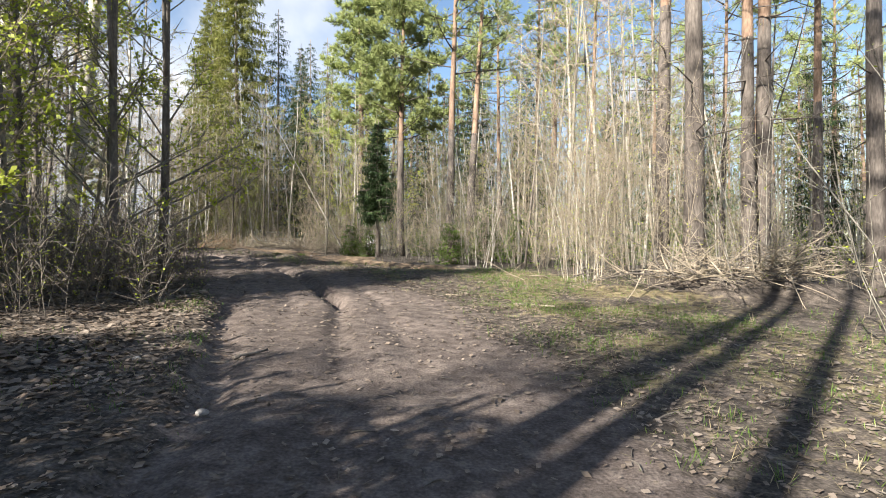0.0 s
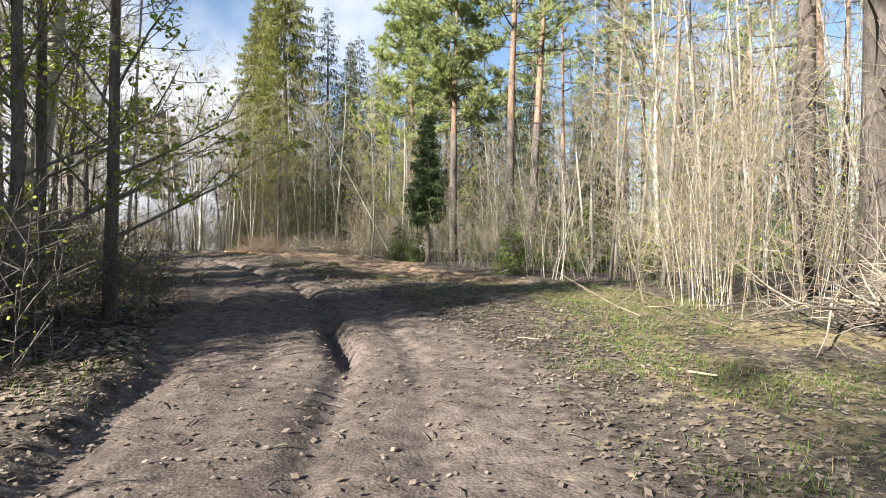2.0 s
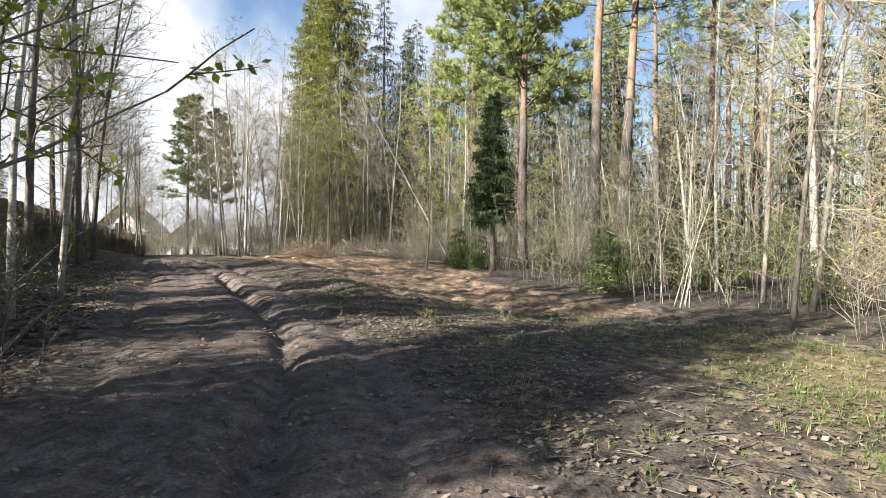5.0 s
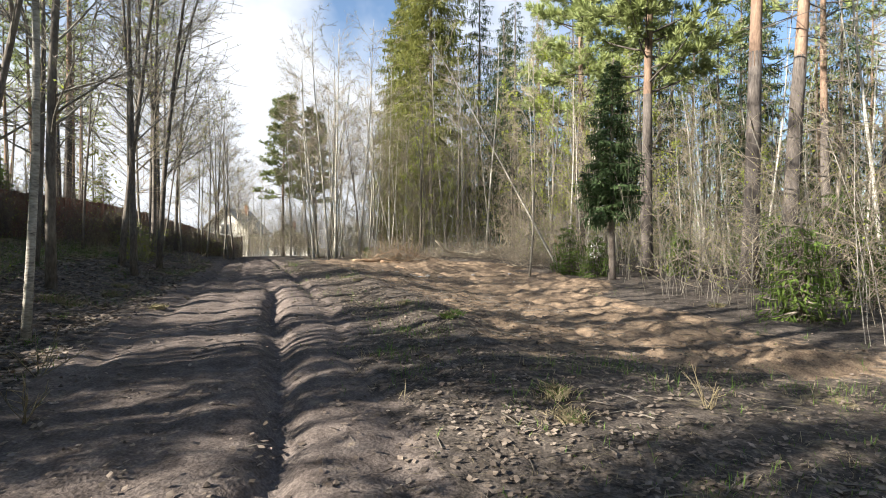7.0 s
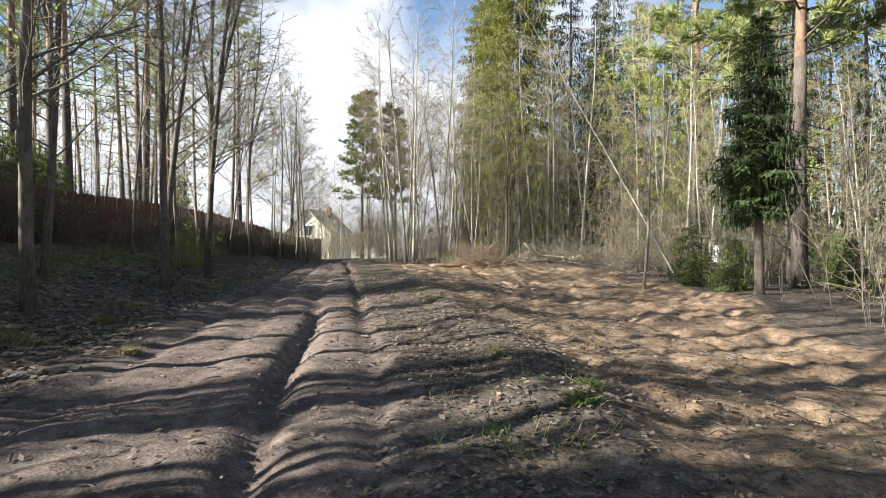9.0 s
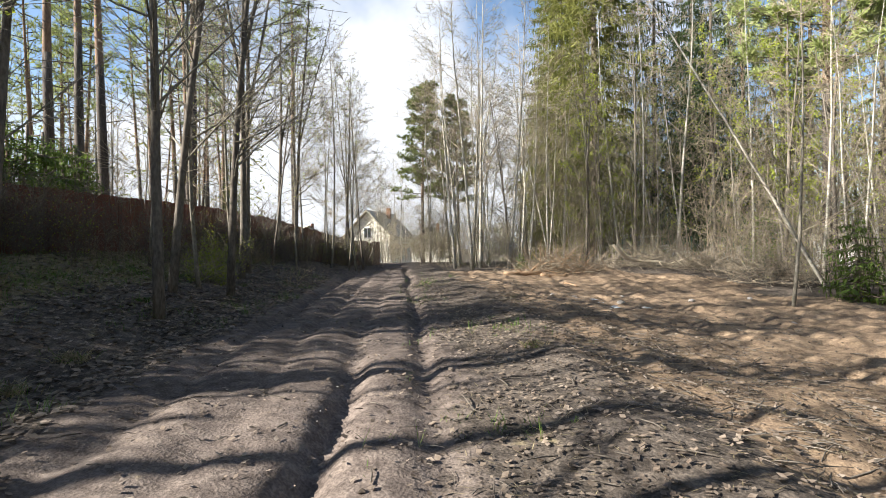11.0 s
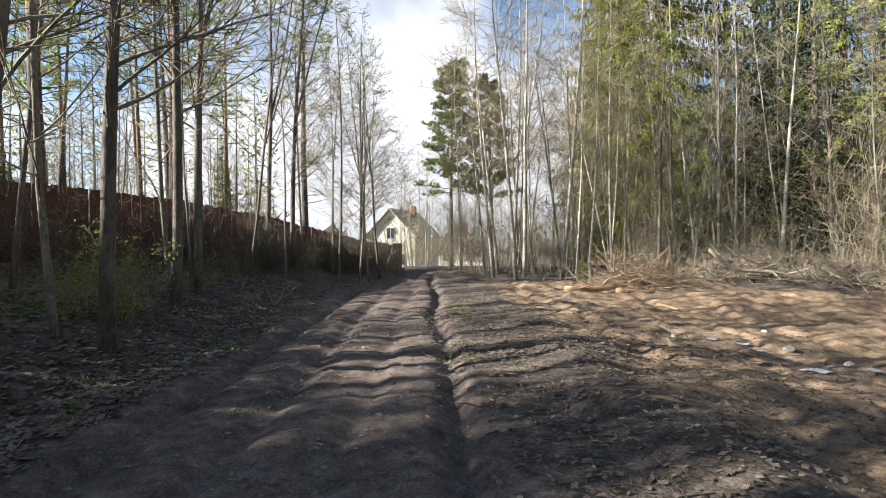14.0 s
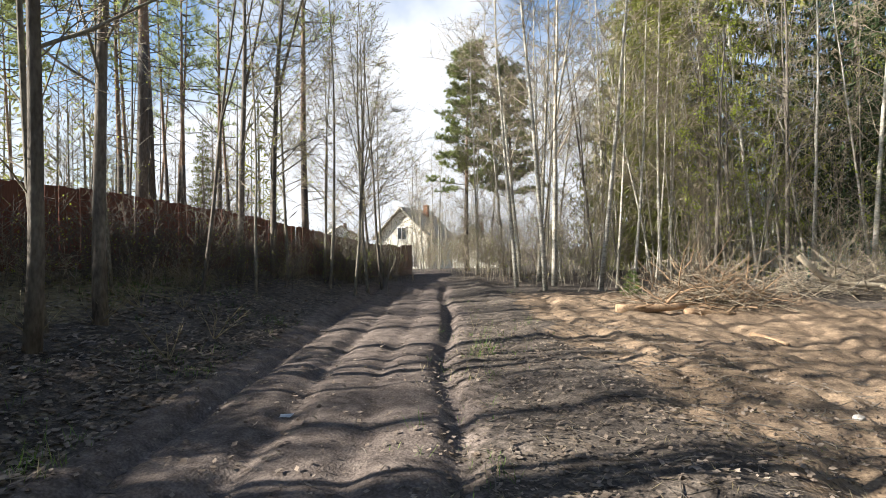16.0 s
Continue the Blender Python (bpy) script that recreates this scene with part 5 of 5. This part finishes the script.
    for i in np.where(near & (pick3 < 0.01 + 0.07 * sand + 0.015 * (1 - soil)))[0][:7500]:
        w, s = gen.uniform(0, 6.28), gen.uniform(0.05, 0.3) * (0.6 if soil[i] > 0.5 else 1.0)
        d = Vector((math.cos(w), math.sin(w), gen.uniform(-0.02, 0.15))) * s
        a = Vector((x[i], y[i], z[i] + 0.012))
        r = gen.uniform(0.002, 0.007)
        tw.tube([a, a + d * 0.5 + Vector((gen.uniform(-0.02, 0.02), 0.01, 0.005)), a + d], (r, r, r * 0.6), 3, False)
    top = thing("fallen_twigs", Matrix(), "small fallen twigs strewn on the soil", "twigs", "", "stuff")
    part("twig_mass", tw, M_DARK, top, kind="stuff")


def clods():
    """Crumbs of earth on the track and the dug soil."""
    gen = np.random.default_rng(9)
    n = 60000
    k = gen.uniform(0, 1, n) * 30
    x = np.interp(k, [0, 4, 8.3, 12.7, 15.6, 19, 22.8, 30], [0, -0.2, -0.6, -2.4, -5, -8.0, -11.0, -17]) + gen.normal(0, 3.0, n)
    y = np.interp(k, [0, 4, 8.3, 12.7, 15.6, 19, 22.8, 30], [0, 4, 8.3, 12.5, 15.7, 19.8, 23.3, 30.6]) + gen.normal(0, 3.0, n)
    soil, sand, green, lat, al = weights(x, y)
    z = land(x, y)
    edge = np.exp(-((np.abs(lat) - 1.9) / 0.5) ** 2)
    keep = np.where(gen.uniform(0, 1, n) < 0.02 * soil * smooth(al, 62, 70) + 0.5 * sand + 0.16 * edge * smooth(al, 64, 72))[0][:15000]
    s = Shape()
    for i in keep:
        r = 0.006 + 0.02 * gen.uniform() ** 3
        o, c = len(s.v), Vector((x[i], y[i], z[i] + r * 0.35))
        q = [gen.uniform(0.6, 1.3) * r for _ in range(6)]
        s.v += [c + Vector((q[0], 0.2 * r, 0)), c + Vector((0, q[1], 0)), c + Vector((-q[2], 0, 0)), c + Vector((0, -q[3], 0)), c + Vector((0, 0, q[4] * 0.8)), c + Vector((0, 0, -q[5]))]
        for a, b in ((0, 1), (1, 2), (2, 3), (3, 0)):
            s.f += [(o + a, o + b, o + 4), (o + b, o + a, o + 5)]
    top = thing("earth_clods", Matrix(), "loose crumbs of brown earth on the track", "earth", "", "stuff")
    part("clod_mass", s, surface("clod_earth", [(0.05, 0.04, 0.032), (0.11, 0.087, 0.07), (0.18, 0.145, 0.115)], 9, 0.95, 0.3, 60, (1, 1, 1), 0.3), top, soft=False, kind="stuff")


def dead_weed(x, y, size):
    """A small dry branching weed."""
    top = thing("dry_weed", pose(x, y, at_ground(x, y, 0.02), 0, 0, rnd(0, 360)), "small dry branching weed on the strip", "weed")
    for i in range(7):
        s = Shape()
        p = swerve((rnd(-0.02, 0.02), rnd(-0.02, 0.02), 0), side_way(rnd(0, 6.28), rnd(0.5, 1.3)), size * rnd(0.6, 1.1), 4, 0.12)
        s.tube(p, (0.006, 0.005, 0.004, 0.003, 0.002), 4, False)
        for q in (p[2], p[3]):
            s.tube(swerve(q, side_way(rnd(0, 6.28), rnd(0.2, 1.2)), size * 0.3, 2, 0.1), (0.004, 0.003, 0.002), 3, False)
        part("stem", s, M_STRAW, top)


def grass_tuft(x, y, size, dry):
    """A tussock: many blades that fan out from one root."""
    top = thing("grass_tuft", pose(x, y, at_ground(x, y, 0.01), 0, 0, rnd(0, 360)), "dry straw-coloured grass tussock on the verge" if dry else "fresh green grass tussock on the soil strip", "grass")
    s, g = Shape(), Shape()
    for i in range(150):
        w, out = rnd(0, 6.28), rnd(0.1, 1.3)
        a = Vector((RNG.gauss(0, 0.14), RNG.gauss(0, 0.14), 0)) * (size / 0.3)
        d = Vector((math.cos(w) * out, math.sin(w) * out, 1)).normalized()
        q = size * rnd(0.45, 1.1)
        tip = a + d * q + Vector((math.cos(w), math.sin(w), -0.6)) * q * 0.22
        fill = s if rnd(0, 1) < (0.8 if dry else 0.3) else g
        fill.tube([a, a + d * q * 0.6, tip], (0.0035, 0.003, 0.001), 3, False)
    part("dry_blade_mass", s, M_STRAW, top, soft=False, kind="stuff")
    part("green_blade_mass", g, M_GRASS, top, soft=False, kind="stuff")


scatter()
clods()
for x, y, s, dry in ((-10.88, 17.27, 0.32, True), (-11.95, 18.73, 0.3, True), (-9.51, 17.72, 0.18, True), (-11.21, 17.21, 0.36, True), (-12.71, 19.47, 0.3, True), (-9.52, 17.77, 0.18, True), (-2.87, 15.92, 0.26, True), (-4.80, 18.37, 0.2, False), (-1.02, 25.08, 0.22, True), (-2.69, 15.43, 0.22, True), (-4.93, 18.96, 0.2, False), (-6.04, 19.55, 0.18, True), (-18.07, 24.92, 0.2, True), (-8.97, 22.91, 0.2, True), (-15.67, 21.51, 0.2, False), (3.48, 13.82, 0.25, False)):
    grass_tuft(x, y, s * 0.62, dry)
for x, y, s in ((-1.75, 16.4, 0.36), (-6.2, 13.9, 0.4), (-18.9, 26.9, 0.6), (-19.8, 27.9, 0.7), (-21.6, 28.2, 0.5), (-7.2, 14.6, 0.45), (-21.54, 27.50, 0.9), (-23.57, 29.03, 0.8), (-18.72, 23.28, 1.1), (-20.38, 26.55, 0.7), (-19.83, 25.74, 0.8)):
    dead_weed(x, y, s)
